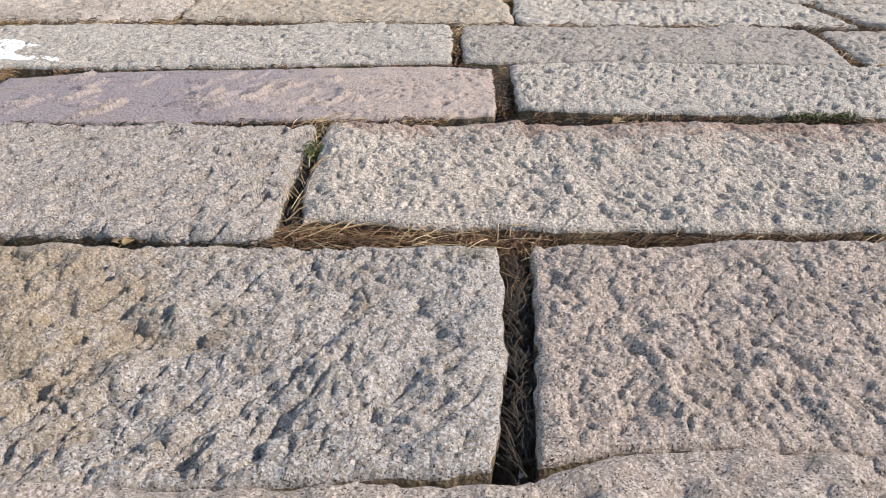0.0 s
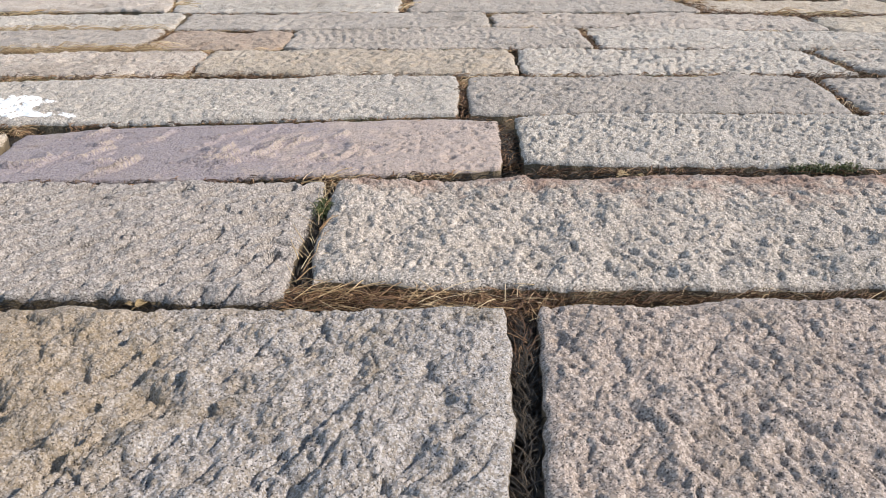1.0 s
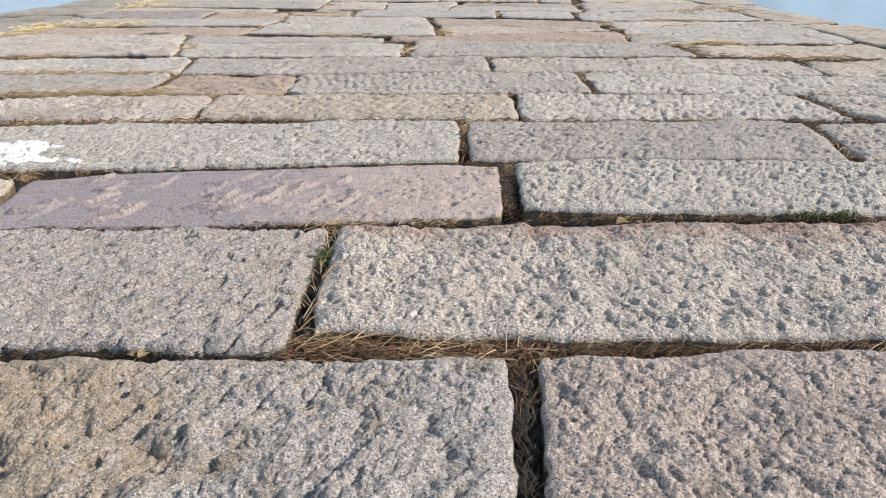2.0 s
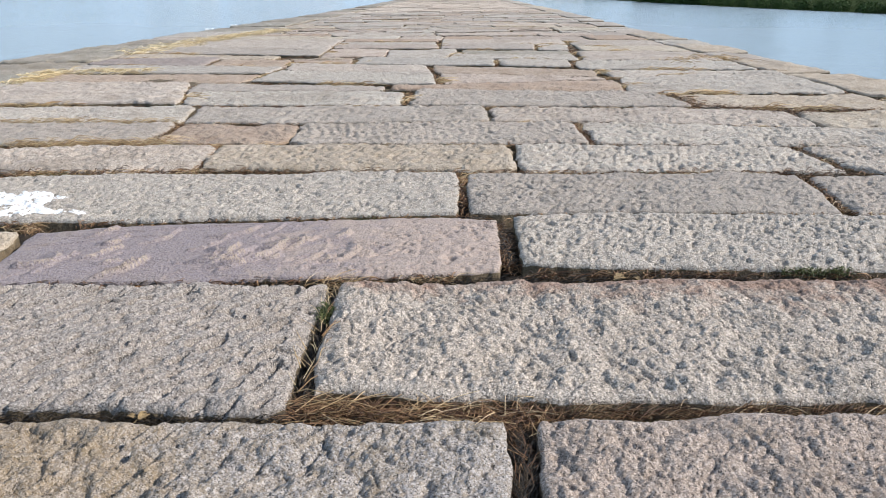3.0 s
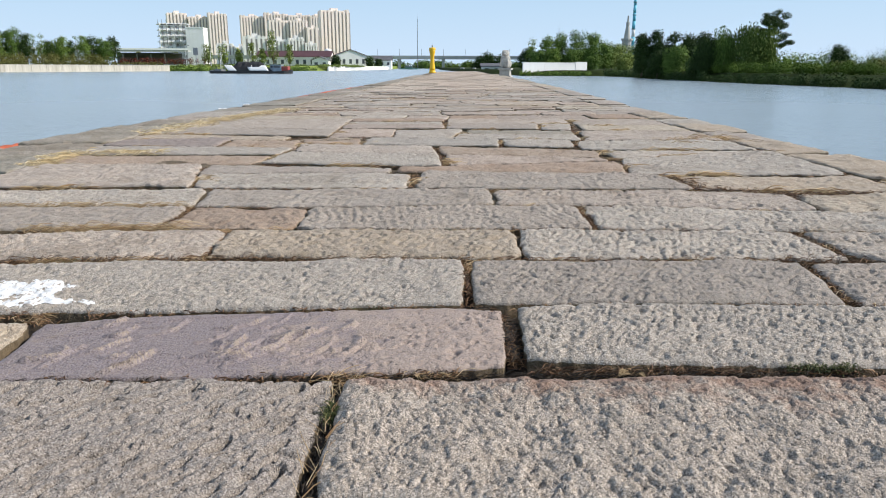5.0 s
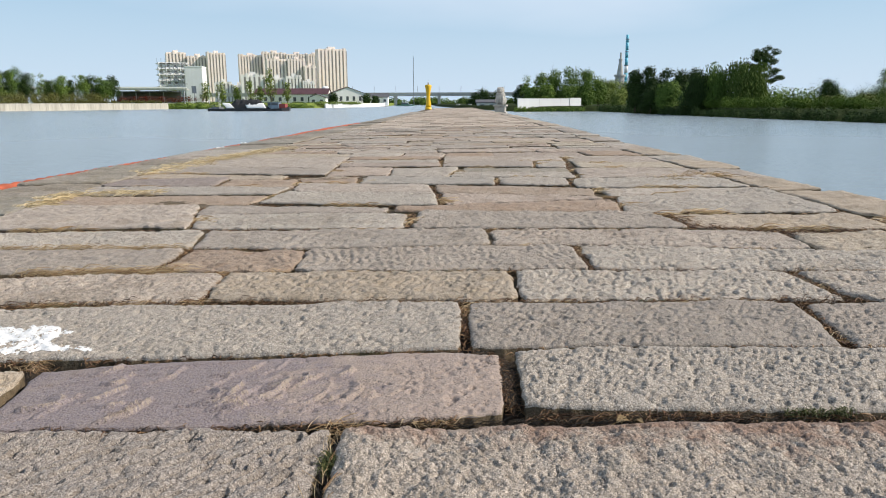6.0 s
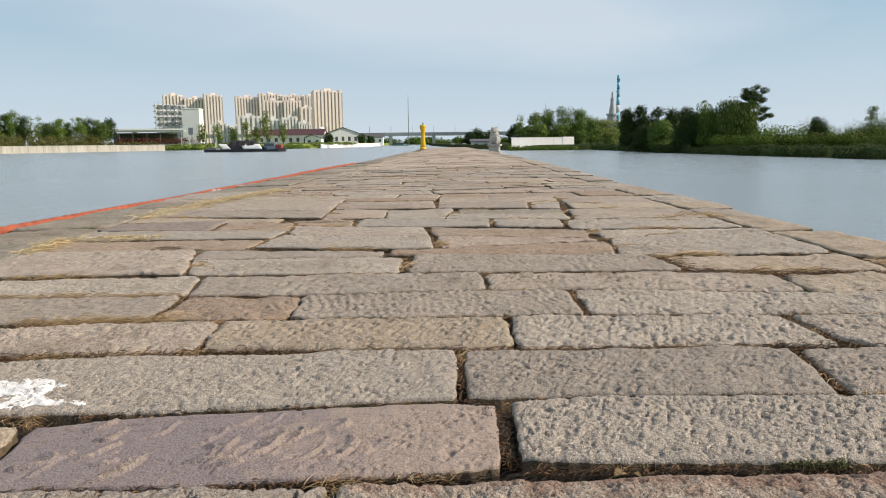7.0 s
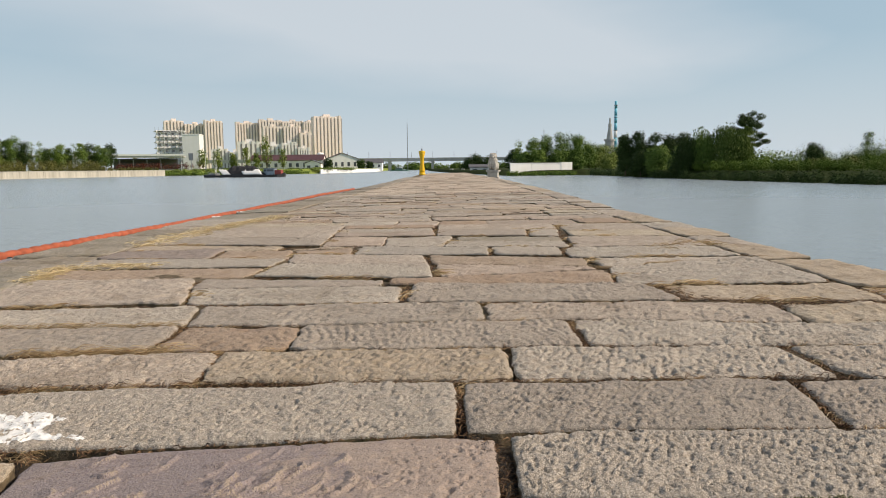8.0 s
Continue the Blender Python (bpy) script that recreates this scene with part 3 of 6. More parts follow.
def blades(name, places, label, mat_, length=(0.04, 0.12), thick=0.0009, rise=0.02, along=None, spread=1.2, category="dry grass", low=-0.02, parent=None):
    """Loose stalks: thin bent three-sided stems lying across one another."""
    rng = random.Random(len(places) + int(1000 * thick * 1000))
    verts, faces = [], []
    for (px, py, pz) in places:
        ang = (along if along is not None else rng.uniform(0, 6.28)) + rng.uniform(-spread, spread)
        ln, bend = rng.uniform(*length), rng.uniform(-1.1, 1.1) * rng.random()
        up, r = rng.uniform(0.1, 1.0) * rise, thick * rng.uniform(0.6, 1.5)
        x, y, base = px, py, len(verts)
        steps = 3
        for s in range(steps + 1):
            q = s / steps
            a = ang + bend * (q - 0.5)
            zc = pz + 0.012 + low * (1 - q) * 0.3 + up * math.sin(math.pi * min(1, q * 1.15))
            rr = r * (1 - 0.6 * q)
            for j in range(3):
                b = j * 2.094
                verts.append((x - math.sin(a) * rr * math.cos(b), y + math.cos(a) * rr * math.cos(b), zc + rr * math.sin(b)))
            x += math.cos(a) * ln / steps
            y += math.sin(a) * ln / steps
        for s in range(steps):
            for j in range(3):
                i0, i1 = base + 3 * s + j, base + 3 * s + (j + 1) % 3
                faces.append((i0, i1, i1 + 3, i0 + 3))
    ob = mesh_object(name, verts, faces, mat_, parent)
    if parent is None:
        ob.matrix_world = CROSSFALL
        tagged(ob, label, category, kind="stuff")
    return ob


def scatter_line(points, n, width, z=-0.02, seed=0, zspread=0.01):
    """Places along a broken line on the paving."""
    rng = random.Random(seed)
    seg = [math.dist(p, q) for p, q in zip(points, points[1:])]
    out = []
    for _ in range(n):
        d = rng.uniform(0, sum(seg))
        i = 0
        while d > seg[i] and i < len(seg) - 1:
            d -= seg[i]
            i += 1
        q = d / seg[i]
        x, y = (points[i][k] + (points[i + 1][k] - points[i][k]) * q for k in (0, 1))
        out.append((x + rng.gauss(0, width / 2), y + rng.gauss(0, width / 2), z + rng.uniform(-zspread, zspread)))
    return out


# ---- the pier: its sides, bedding and paving, all in the frame of the paving ----
def pier_left(y):
    return -4.12 + 0.85 * (1 - math.exp(-max(0.0, y - 12) / 12))


def pier_right(y):
    return 2.95 + 0.6 * (1 - math.exp(-max(0.0, y - 12) / 14))


PIER_START, PIER_END = -9.0, 100.0


def build_pier():
    ys = np.concatenate([np.arange(PIER_START, 30, 1.0), np.arange(30, PIER_END + 0.1, 5.0)])
    verts, faces = [], []
    for y in ys:
        l, r = pier_left(y) + 0.06, pier_right(y) - 0.06
        verts += [(l - 0.25, y, -3.0), (l, y, -0.06), (r, y, -0.06), (r + 0.25, y, -3.0)]
    for i in range(len(ys) - 1):
        for j in range(3):
            a = 4 * i + j
            faces.append((a, a + 4, a + 5, a + 1))
    faces += [(0, 1, 2, 3), tuple(4 * (len(ys) - 1) + k for k in (3, 2, 1, 0))]
    ob = mesh_object("pier_body", verts, faces, SOIL, None, False)
    ob.data.materials[0] = GRIMY
    ob.matrix_world = CROSSFALL
    tagged(ob, "grey masonry body of the long straight pier", "pier", kind="structure")


build_pier()

pavement = mesh_object("pavement", *(lambda g: (g[0], g[1]))((lambda nu, nv: (
    [(-3.2 + 5.9 * i / nu, -8.9 + 21.0 * j / nv, -0.064 + 0.012 * noise.noise((i * 0.7, j * 0.7, 0))) for j in range(nv + 1) for i in range(nu + 1)],
    grid_faces(nu, nv).tolist()))(60, 140)), SOIL)
pavement.matrix_world = CROSSFALL
tagged(pavement, "weathered granite slab paving on dark soil bedding", "paving", kind="structure")


def joint_soil():
    """Finer crumbly soil where the nearest joints are open."""
    nu, nv = 250, 190
    x, y = np.meshgrid(np.linspace(-1.95, 1.75, nu + 1), np.linspace(0.35, 2.62, nv + 1))
    z = -0.040 + 0.006 * fbm(x * 9, y * 9, 7, 2) + 0.004 * fbm(x * 50, y * 50, 9, 2)
    ob = mesh_object("joint_soil", np.stack([x.ravel(), y.ravel(), z.ravel()], -1), grid_faces(nu, nv).tolist(), SOIL, pavement)
    return ob


joint_soil()


def joint_duff():
    """Packed leaf mould in the joints farther along."""
    nu, nv = 130, 190
    x, y = np.meshgrid(np.linspace(-3.3, 2.75, nu + 1), np.linspace(2.60, 12.2, nv + 1))
    z = -0.019 + 0.012 * fbm(x * 2.3, y * 4, 17, 3) + 0.004 * vnoise(x * 20, y * 20, 19)
    mesh_object("joint_duff", np.stack([x.ravel(), y.ravel(), z.ravel()], -1), grid_faces(nu, nv).tolist(), DUFF, pavement)


joint_duff()

INNER_LEFT, INNER_RIGHT = -2.98, 2.46


def course(front, back, joints, stones, res):
    """One course. joints: (x at the front, x at the back, half the gap). stones: (style, material, lift) for each stone between them."""
    ends = [(INNER_LEFT, INNER_LEFT, 0.012)] + list(joints) + [(INNER_RIGHT, INNER_RIGHT, 0.012)]
    for (a, b), (style, mat_, lift) in zip(zip(ends, ends[1:]), stones):
        far_off = min(abs(a[0]), abs(b[0])) > 0.66 * front[0][1] + 0.25 and a[0] * b[0] > 0
        rng = random.Random(int(a[0] * 1000) + int(front[0][1] * 77))
        slab(pavement, front, back, (a[0] + a[2], a[1] + a[2]), (b[0] - b[2], b[1] - b[2]), 0.03 if far_off else res, style, mat_,
             lift, (rng.uniform(-0.006, 0.006), rng.uniform(-0.012, 0.012)), None, 1.0 if front[0][1] < 2.0 else 2.0, 1.2 if front[0][1] < 2.0 else 1.5)


def flat(y, slope=0.0):
    return ((-3.2, y - 3.2 * slope), (3.2, y + 3.2 * slope))


# behind the camera
for k in range(16):
    yk = -8.6 + 0.475 * k
    shift = 0.37 * (k % 3)
    course(flat(yk), flat(yk + 0.455), ((-1.9 + shift, -1.9 + shift, 0.01), (-0.6 + shift, -0.6 + shift, 0.01), (0.7 + shift, 0.7 + shift, 0.01)),
           (("pitted", (GREY, PINK, TAN, COOL)[k % 4], 0), ("pitted", (COOL, GREY, PINK)[k % 3], 0), ("pitted", (TAN, GREY)[k % 2], 0), ("pitted", (GREY, RUST, PINK)[k % 3], 0)), 0.06)
course(flat(-1.0), flat(-0.52), ((-1.6, -1.6, 0.01), (-0.3, -0.3, 0.01), (1.1, 1.1, 0.01)), (("pitted", GREY, 0), ("pitted", PINK, 0), ("pitted", COOL, 0), ("pitted", GREY, 0)), 0.03)
course(flat(-0.5), flat(-0.04), ((-1.1, -1.1, 0.01), (0.35, 0.35, 0.01), (1.5, 1.5, 0.01)), (("pitted", PINK, 0), ("rough", GREY, 0), ("pitted", TAN, 0), ("pitted", GREY, 0)), 0.03)
course(flat(-0.02), ((-3, 0.456), (0.1, 0.478), (0.2, 0.516), (3, 0.516)), ((-1.45, -1.45, 0.01), (-0.42, -0.42, 0.01), (0.62, 0.62, 0.01), (1.6, 1.6, 0.01)),
       (("pitted", COOL, 0), ("furrowed", GREY, 0), ("rough", PINK, 0.0), ("rough", PINK, 0), ("pitted", GREY, 0)), 0.007)
# the courses in front of the camera, nearest first
course(((-3, 0.47), (-0.2, 0.466), (0.11, 0.490), (0.2, 0.514), (3, 0.514)), ((-3, 0.935), (-0.64, 0.924), (-0.1, 0.914), (0.41, 0.926), (3, 0.93)),
       ((-1.02, -1.02, 0.015), (0.098, 0.130, 0.020), (1.25, 1.22, 0.015)),
       (("pitted", GREY, 0), ("furrowed", OCHRE_PATCHED, 0.0), ("rough", PINK, 0.0), ("pitted", GREY, 0)), 0.0027)
course(((-3, 0.97), (-0.66, 0.957), (-0.25, 0.938), (-0.2, 1.000), (-0.05, 0.981), (0.18, 0.966), (0.7, 0.962), (3, 0.96)),
       ((-3, 1.46), (-0.56, 1.446), (-0.29, 1.428), (-0.2, 1.436), (0.02, 1.420), (0.4, 1.437), (3, 1.43)),
       ((-1.3, -1.32, 0.012), (-0.222, -0.235, 0.014), (1.34, 1.3, 0.012)),
       (("pitted", GREY, 0), ("ticked", TICKGREY, 0.0), ("rough", RED_BACKED, 0.004), ("pitted", PINK, 0)), 0.0031)
course(((-3, 1.46), (-0.62, 1.452), (-0.38, 1.466), (0.0, 1.482), (0.15, 1.51), (0.18, 1.535), (0.37, 1.514), (0.9, 1.482), (3, 1.47)),
       ((-3, 1.80), (-1.11, 1.822), (-0.77, 1.876), (-0.15, 1.915), (0.02, 1.915), (0.2, 1.888), (0.46, 1.918), (1.12, 1.888), (3, 1.86)),
       ((-1.09, -1.13, 0.016), (0.162, 0.180, 0.022), (1.62, 1.6, 0.012)),
       (("pitted", TAN, -0.004), ("flaked", PURPLE_WORN, 0.0), ("pitted", COOL, 0.006), ("pitted", RUST, -0.006)), 0.0044)
course(((-3, 1.86), (-1.27, 1.908), (-0.8, 1.898), (-0.39, 1.916), (0.06, 1.936), (0.46, 1.942), (1.12, 1.905), (3, 1.89)),
       ((-3, 2.44), (-1.6, 2.436), (-1.1, 2.462), (-0.49, 2.418), (-0.37, 2.452), (0.05, 2.416), (0.44, 2.376), (1.04, 2.386), (1.21, 2.350), (3, 2.28)),
       ((-1.75, -1.75, 0.012), (0.061, 0.070, 0.014), (1.155, 1.228, 0.016)),
       (("pitted", GREY, 0), ("pitted", COOL, 0.0), ("pitted", COOL, 0.002), ("pitted", COOL, 0.0)), 0.0052)
course(((-3, 2.52), (-1.66, 2.505), (-0.92, 2.500), (-0.54, 2.478), (0.24, 2.432), (1.23, 2.39), (1.53, 2.335), (3, 2.31)),
       ((-3, 2.94), (-1.9, 2.905), (-1.2, 2.945), (-0.66, 2.905), (0.28, 2.875), (0.59, 2.865), (1.79, 2.745), (3, 2.66)),
       ((-2.1, -2.1, 0.012), (-0.915, -0.945, 0.012), (0.270, 0.278, 0.010), (1.425, 1.40, 0.018)),
       (("pitted", GREY, 0), ("pitted", GREY, -0.004), ("rowed", TAN, 0.002), ("rowed", GREY, 0.0), ("pitted", GREY, 0.0)), 0.0066)
course(((-3, 3.01), (-1.9, 2.985), (-1.2, 2.985), (-0.66, 2.935), (0.59, 2.892), (1.79, 2.775), (3, 2.69)),
       ((-3, 3.50), (-2.29, 3.49), (-1.36, 3.445), (-0.65, 3.385), (0.64, 3.385), (1.62, 3.18), (3, 3.05)),
       ((-2.4, -2.4, 0.012), (-1.295, -1.30, 0.014), (-0.67, -0.69, 0.011), (0.62, 0.635, 0.014)),
       (("pitted", GREY, 0), ("pitted", COOL, 0.003), ("rough", RUST, -0.006), ("ribbed", GREY, 0.002), ("rowed", GREY, 0.0)), 0.0085)
course(((-3, 3.53), (-2.29, 3.53), (-1.36, 3.485), (-0.65, 3.415), (0.64, 3.412), (1.62, 3.21), (3, 3.08)),
       ((-3, 4.01), (-1.37, 3.985), (-0.27, 3.925), (0.23, 3.85), (1.14, 3.76), (1.78, 3.60), (3, 3.55)),
       ((-1.31, -1.40, 0.014), (0.23, 0.23, 0.011), (1.74, 1.76, 0.02)),
       (("rowed", GREY, 0), ("pitted", GREY, 0.003), ("rowed", GREY, 0.0), ("rough", TAN, -0.01)), 0.0105)


FRONTS = []


def stone(left, right, front, back, style, mat_, lift=0.0, tilt=(0.0, 0.0)):
    """One slab of the broken courses. left, right: x at the front and the back end; front, back: y at the left and the right end."""
    fr, bk = ((left[0], front[0]), (right[0], front[-1])), ((left[1], back[0]), (right[1], back[-1]))
    res = 0.0036 * front[0] if min(abs(left[0]), abs(right[0])) < 2.2 or front[0] > 6 else 0.02
    slab(pavement, fr, bk, left, right, max(0.014, res), style, mat_, lift, tilt, None, 2.4, 1.15)
    FRONTS.append(((left[0], front[0] - 0.02), (right[0], front[-1] - 0.02)))
    FRONTS.append(((right[0] + 0.02, front[-1]), (right[1] + 0.02, back[-1])))


# farther on the courses break up: wide and narrow slabs, wedges and open joints
stone((-2.99, -3.08), (-1.54, -1.80), (4.14, 4.06), (5.10, 4.99), "rough", PINK_PICKED, 0.010)
stone((-1.51, -1.66), (-0.26, -0.25), (4.05, 3.95), (4.57, 4.47), "rowed", GREY, 0.004, (0.0, 0.010))
stone((-0.20, -0.18), (1.34, 1.27), (3.94, 3.80), (4.56, 4.34), "ribbed", GREY, 0.006)
stone((1.39, 1.34), (2.43, 2.44), (3.80, 3.68), (4.26, 4.18), "rough", TAN, -0.006)
stone((-3.08, -3.17), (-1.47, -1.43), (5.19, 5.12), (5.72, 5.55), "pitted", RUST, -0.008, (0.0, 0.016))
stone((-1.71, -1.73), (-0.40, -0.40), (4.62, 4.51), (5.01, 4.73), "pitted", COOL, 0.004)
stone((-0.37, -0.36), (1.11, 1.18), (4.59, 4.38), (4.78, 4.95), "ribbed", RUST, 0.002)
stone((1.14, 1.22), (2.43, 2.44), (4.37, 4.25), (5.08, 5.36), "pitted", GREY, 0.004, (0.004, 0.008))
stone((-3.20, -3.24), (-1.41, -1.38), (5.76, 5.60), (6.34, 6.06), "pitted", COOL, 0.010)
stone((-1.40, -1.33), (-0.07, -0.10), (5.08, 4.80), (5.73, 5.47), "ribbed", GREY, 0.010)
stone((-0.01, -0.05), (1.13, 1.10), (4.86, 4.99), (5.48, 5.13), "rowed", PINK_PICKED, 0.002)
stone((-3.24, -3.27), (-2.12, -2.19), (6.39, 6.23), (6.98, 7.02), "pitted", PURPLE, 0.010)
stone((-2.10, -2.16), (-1.36, -1.46), (6.21, 6.10), (7.00, 6.70), "rough", RUST, -0.010, (0.0, 0.02))
stone((-1.31, -1.38), (-0.11, -0.17), (5.78, 5.51), (6.44, 6.04), "pitted", PINK_PICKED, 0.002)
stone((-1.36, -1.44), (-0.83, -0.88), (6.48, 6.26), (6.70, 6.82), "rough", RUST, -0.008)
stone((-0.07, -0.12), (1.10, 1.16), (5.52, 5.16), (6.06, 5.64), "rowed", RUST, 0.000)
stone((1.20, 1.20), (2.42, 2.42), (5.13, 5.41), (5.59, 5.50), "pitted", GREY, -0.004)
stone((-0.79, -0.80), (0.40, 0.42), (6.22, 5.97), (6.80, 6.50), "rowed", COOL, 0.012)
stone((0.46, 0.47), (1.01, 1.07), (5.95, 5.80), (6.47, 6.35), "pitted", COOL, 0.012)
stone((1.06, 1.12), (2.42, 2.40), (5.69, 5.55), (6.32, 6.20), "rowed", GREY, 0.004)
stone((-3.28, -3.30), (-1.66, -1.62), (7.05, 6.76), (7.60, 7.08), "pitted", TAN, 0.004)
stone((-1.58, -1.30), (-0.84, -0.64), (6.88, 6.86), (7.02, 6.90), "rough", TAN, -0.012)
stone((-3.28, -3.28), (-1.27, -1.28), (7.66, 7.12), (8.45, 7.76), "pitted", GREY, 0.008)
stone((-1.24, -1.26), (-0.61, -0.62), (7.05, 6.92), (7.95, 7.80), "rowed", PINK_PICKED, 0.004)
stone((-0.58, -0.62), (-0.02, 0.12), (6.86, 6.72), (7.76, 7.70), "pitted", GREY, 0.000)
stone((0.02, 0.06), (1.18, 1.20), (6.68, 6.42), (7.16, 6.86), "rowed", GREY, 0.006)
stone((0.16, 0.16), (1.20, 1.26), (7.21, 6.92), (7.68, 7.34), "rough", GRIMY, -0.006)
stone((1.22, 1.30), (2.40, 2.42), (6.38, 6.24), (7.28, 7.06), "pitted", PINK_PICKED, 0.008)
stone((-3.30, -3.26), (-1.30, -1.34), (8.49, 7.80), (9.72, 9.48), "rough", PINK_PICKED, 0.004)
stone((-1.25, -1.30), (-0.10, -0.11), (8.00, 7.84), (8.50, 8.30), "rowed", PINK_PICKED, 0.010)
stone((-1.30, -1.32), (-0.12, -0.12), (8.54, 8.36), (9.00, 8.80), "pitted", GREY, 0.000)
stone((-1.31, -1.32), (-0.12, -0.10), (9.06, 8.86), (9.46, 9.26), "pitted", RUST, 0.008)
stone((-0.06, -0.06), (0.92, 1.00), (7.80, 7.56), (8.50, 8.30), "pitted", COOL, 0.010)
stone((0.96, 1.04), (1.26, 1.36), (7.54, 7.46), (8.28, 8.20), "pitted", COOL, 0.006)
stone((-0.06, -0.06), (1.36, 1.40), (8.53, 8.24), (9.26, 9.00), "rowed", PINK_PICKED, 0.004)
stone((1.40, 1.42), (2.42, 2.44), (7.36, 7.12), (7.94, 7.78), "pitted", TAN, 0.004)
stone((1.43, 1.44), (2.42, 2.46), (7.98, 7.82), (8.98, 8.80), "rowed", GREY, 0.000)


LINES = []


def left_at(y):
    return float(np.interp(y, (4.5, 5.8, 8.0, 10.0, 12.0, 20.0, 60.0), (-2.98, -3.21, -3.32, -3.20, -3.0, -2.76, -2.21)))


def right_at(y):
    return INNER_RIGHT + 0.9 * (pier_right(y) - 2.95)


def far_courses():
    """The paving goes on to the pier's end: slab by slab where they can be picked out, then as one sheet of slabs."""
    rng = random.Random(11)
    y, slope, count = 9.30, -0.17, 0
    verts, faces = [], []
    styles = ("pitted", "rowed", "rowed", "ribbed", "rough")
    stones = (GREY, PINK_PICKED, TAN, PINK_PICKED, COOL, GREY, GREY, RUST, PINK_PICKED)
    while y < PIER_END - 0.6:
        LINES.append((y, slope, left_at(y), right_at(y)))
        slope += rng.uniform(-0.02, 0.02) - 0.12 * (slope + 0.02)
        y += rng.choice((rng.uniform(0.28, 0.42), rng.uniform(0.4, 0.75)))
    for (y, slope, left, right), (y2, slope2, _, _) in zip(LINES, LINES[1:]):
        x = left - rng.uniform(0, 0.6)
        while x < right - 0.15:
            ln = rng.uniform(0.6, 1.7)
            x0, x1 = max(x, left), min(x + ln, right)
            if right - x1 < 0.35:
                x1 = right
            if x1 - x0 > 0.2:
                k0, k1 = rng.uniform(-0.05, 0.05), rng.uniform(-0.05, 0.05)
                bow, bow2 = rng.uniform(-0.03, 0.03), rng.uniform(-0.05, 0.02)
                lift = rng.uniform(-0.012, 0.012)
                gap = rng.choice((0.010, 0.012, 0.016, 0.02, 0.035, 0.06, 0.09))
                if y < 22 and count < 150:
                    xm = 0.5 * (x0 + x1)
                    fr = ((-5, y - 5 * slope), (xm, y + xm * slope + bow), (5, y + 5 * slope))
                    bk = ((-5, y2 - gap - 5 * slope2), (xm, y2 - gap + xm * slope2 + bow2), (5, y2 - gap + 5 * slope2))
                    slab(pavement, fr, bk, (x0 + 0.012, x0 + 0.012 + k0), (x1 - 0.012, x1 - 0.012 + k1), max(0.02, 0.0029 * y), rng.choice(styles), rng.choice(stones),
                         lift, (rng.uniform(-0.008, 0.008), rng.uniform(-0.02, 0.02)), None, 3.0, 1.6)
                    count += 1
                else:
                    base = len(verts)
                    q = [(x0 + 0.015, y + x0 * slope), (x1 - 0.015, y + x1 * slope), (x1 - 0.015 + k1, y2 - gap + x1 * slope2), (x0 + 0.015 + k0, y2 - gap + x0 * slope2)]
                    mx, my = sum(p[0] for p in q) / 4, sum(p[1] for p in q) / 4
                    tz = [lift + rng.uniform(-0.008, 0.008) for _ in q]
                    verts += [(mx + (a - mx) * 0.985, my + (b - my) * 0.965, t) for (a, b), t in zip(q, tz)]
                    verts += [(a, b, t - 0.009) for (a, b), t in zip(q, tz)]
                    verts += [(a, b, -0.1) for a, b in q]
                    faces.append((base, base + 1, base + 2, base + 3))
                    for lv in (0, 4):
                        for j in range(4):
                            k = (j + 1) % 4
                            faces.append((base + lv + j, base + lv + 4 + j, base + lv + 4 + k, base + lv + k))
            x = x1 if x1 < right else right
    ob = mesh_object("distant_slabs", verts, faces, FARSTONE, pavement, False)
    tagged(ob, kind="stuff")
    # bedding under them
    ys = np.arange(11.5, PIER_END, 4.0)
    v2 = [p for yy in ys for p in ((pier_left(yy) + 0.3, yy, -0.024), (pier_right(yy) - 0.3, yy, -0.024))]
    mesh_object("bedding", v2, [(2 * i, 2 * i + 1, 2 * i + 3, 2 * i + 2) for i in range(len(ys) - 1)], DUFF, pavement, False)


far_courses()


def kerb_stones():
    """Long worn edge stones down both sides of the pier, no two ending alike."""
    rng = random.Random(5)
    for side in (-1, 1):
        y = -9.0
        while y < 60:
            ln = rng.uniform(0.6, 1.3) if y < 24 else rng.uniform(1.0, 2.0)
            out = rng.uniform(-0.05, 0.04) * (1.0 if y < 8 else 0.5)
            if side < 0:
                x0, x1, lean, up = (pier_left(y) + out, pier_left(y + ln) + out), (left_at(y) - 0.02, left_at(y + ln) - 0.02), 0.004, 0.012
            else:
                x0, x1, lean, up = (right_at(y) + 0.008, right_at(y + ln) + 0.008), (pier_right(y) + out, pier_right(y + ln) + out), -0.012, 0.004
            res = 0.03 if 3.5 < y < 10 else 0.09
            skew = rng.uniform(-0.05, 0.05)
            slab(pavement, ((-9, y + 0.012 - 9 * skew), (9, y + 0.012 + 9 * skew)), ((-9, y + ln - 0.012 - 9 * skew), (9, y + ln - 0.012 + 9 * skew)), x0, x1, res,
                 "rough", rng.choice((GRIMY, GRIMY, GRIMY, GREY) if side < 0 else (TAN, GREY, GREY, TAN)), up + rng.uniform(-0.015, 0.010), (lean, rng.uniform(-0.01, 0.01)), None, 2.6, 2.6 if side < 0 else 1.3)
            y += ln


kerb_stones()


from mathutils.bvhtree import BVHTree


# ---- what lies in the joints and on the slabs ----
DARKROOTS = straw_material("dark_fibre", (0.010, 0.009, 0.008), (0.030, 0.023, 0.017), (0.11, 0.078, 0.048))


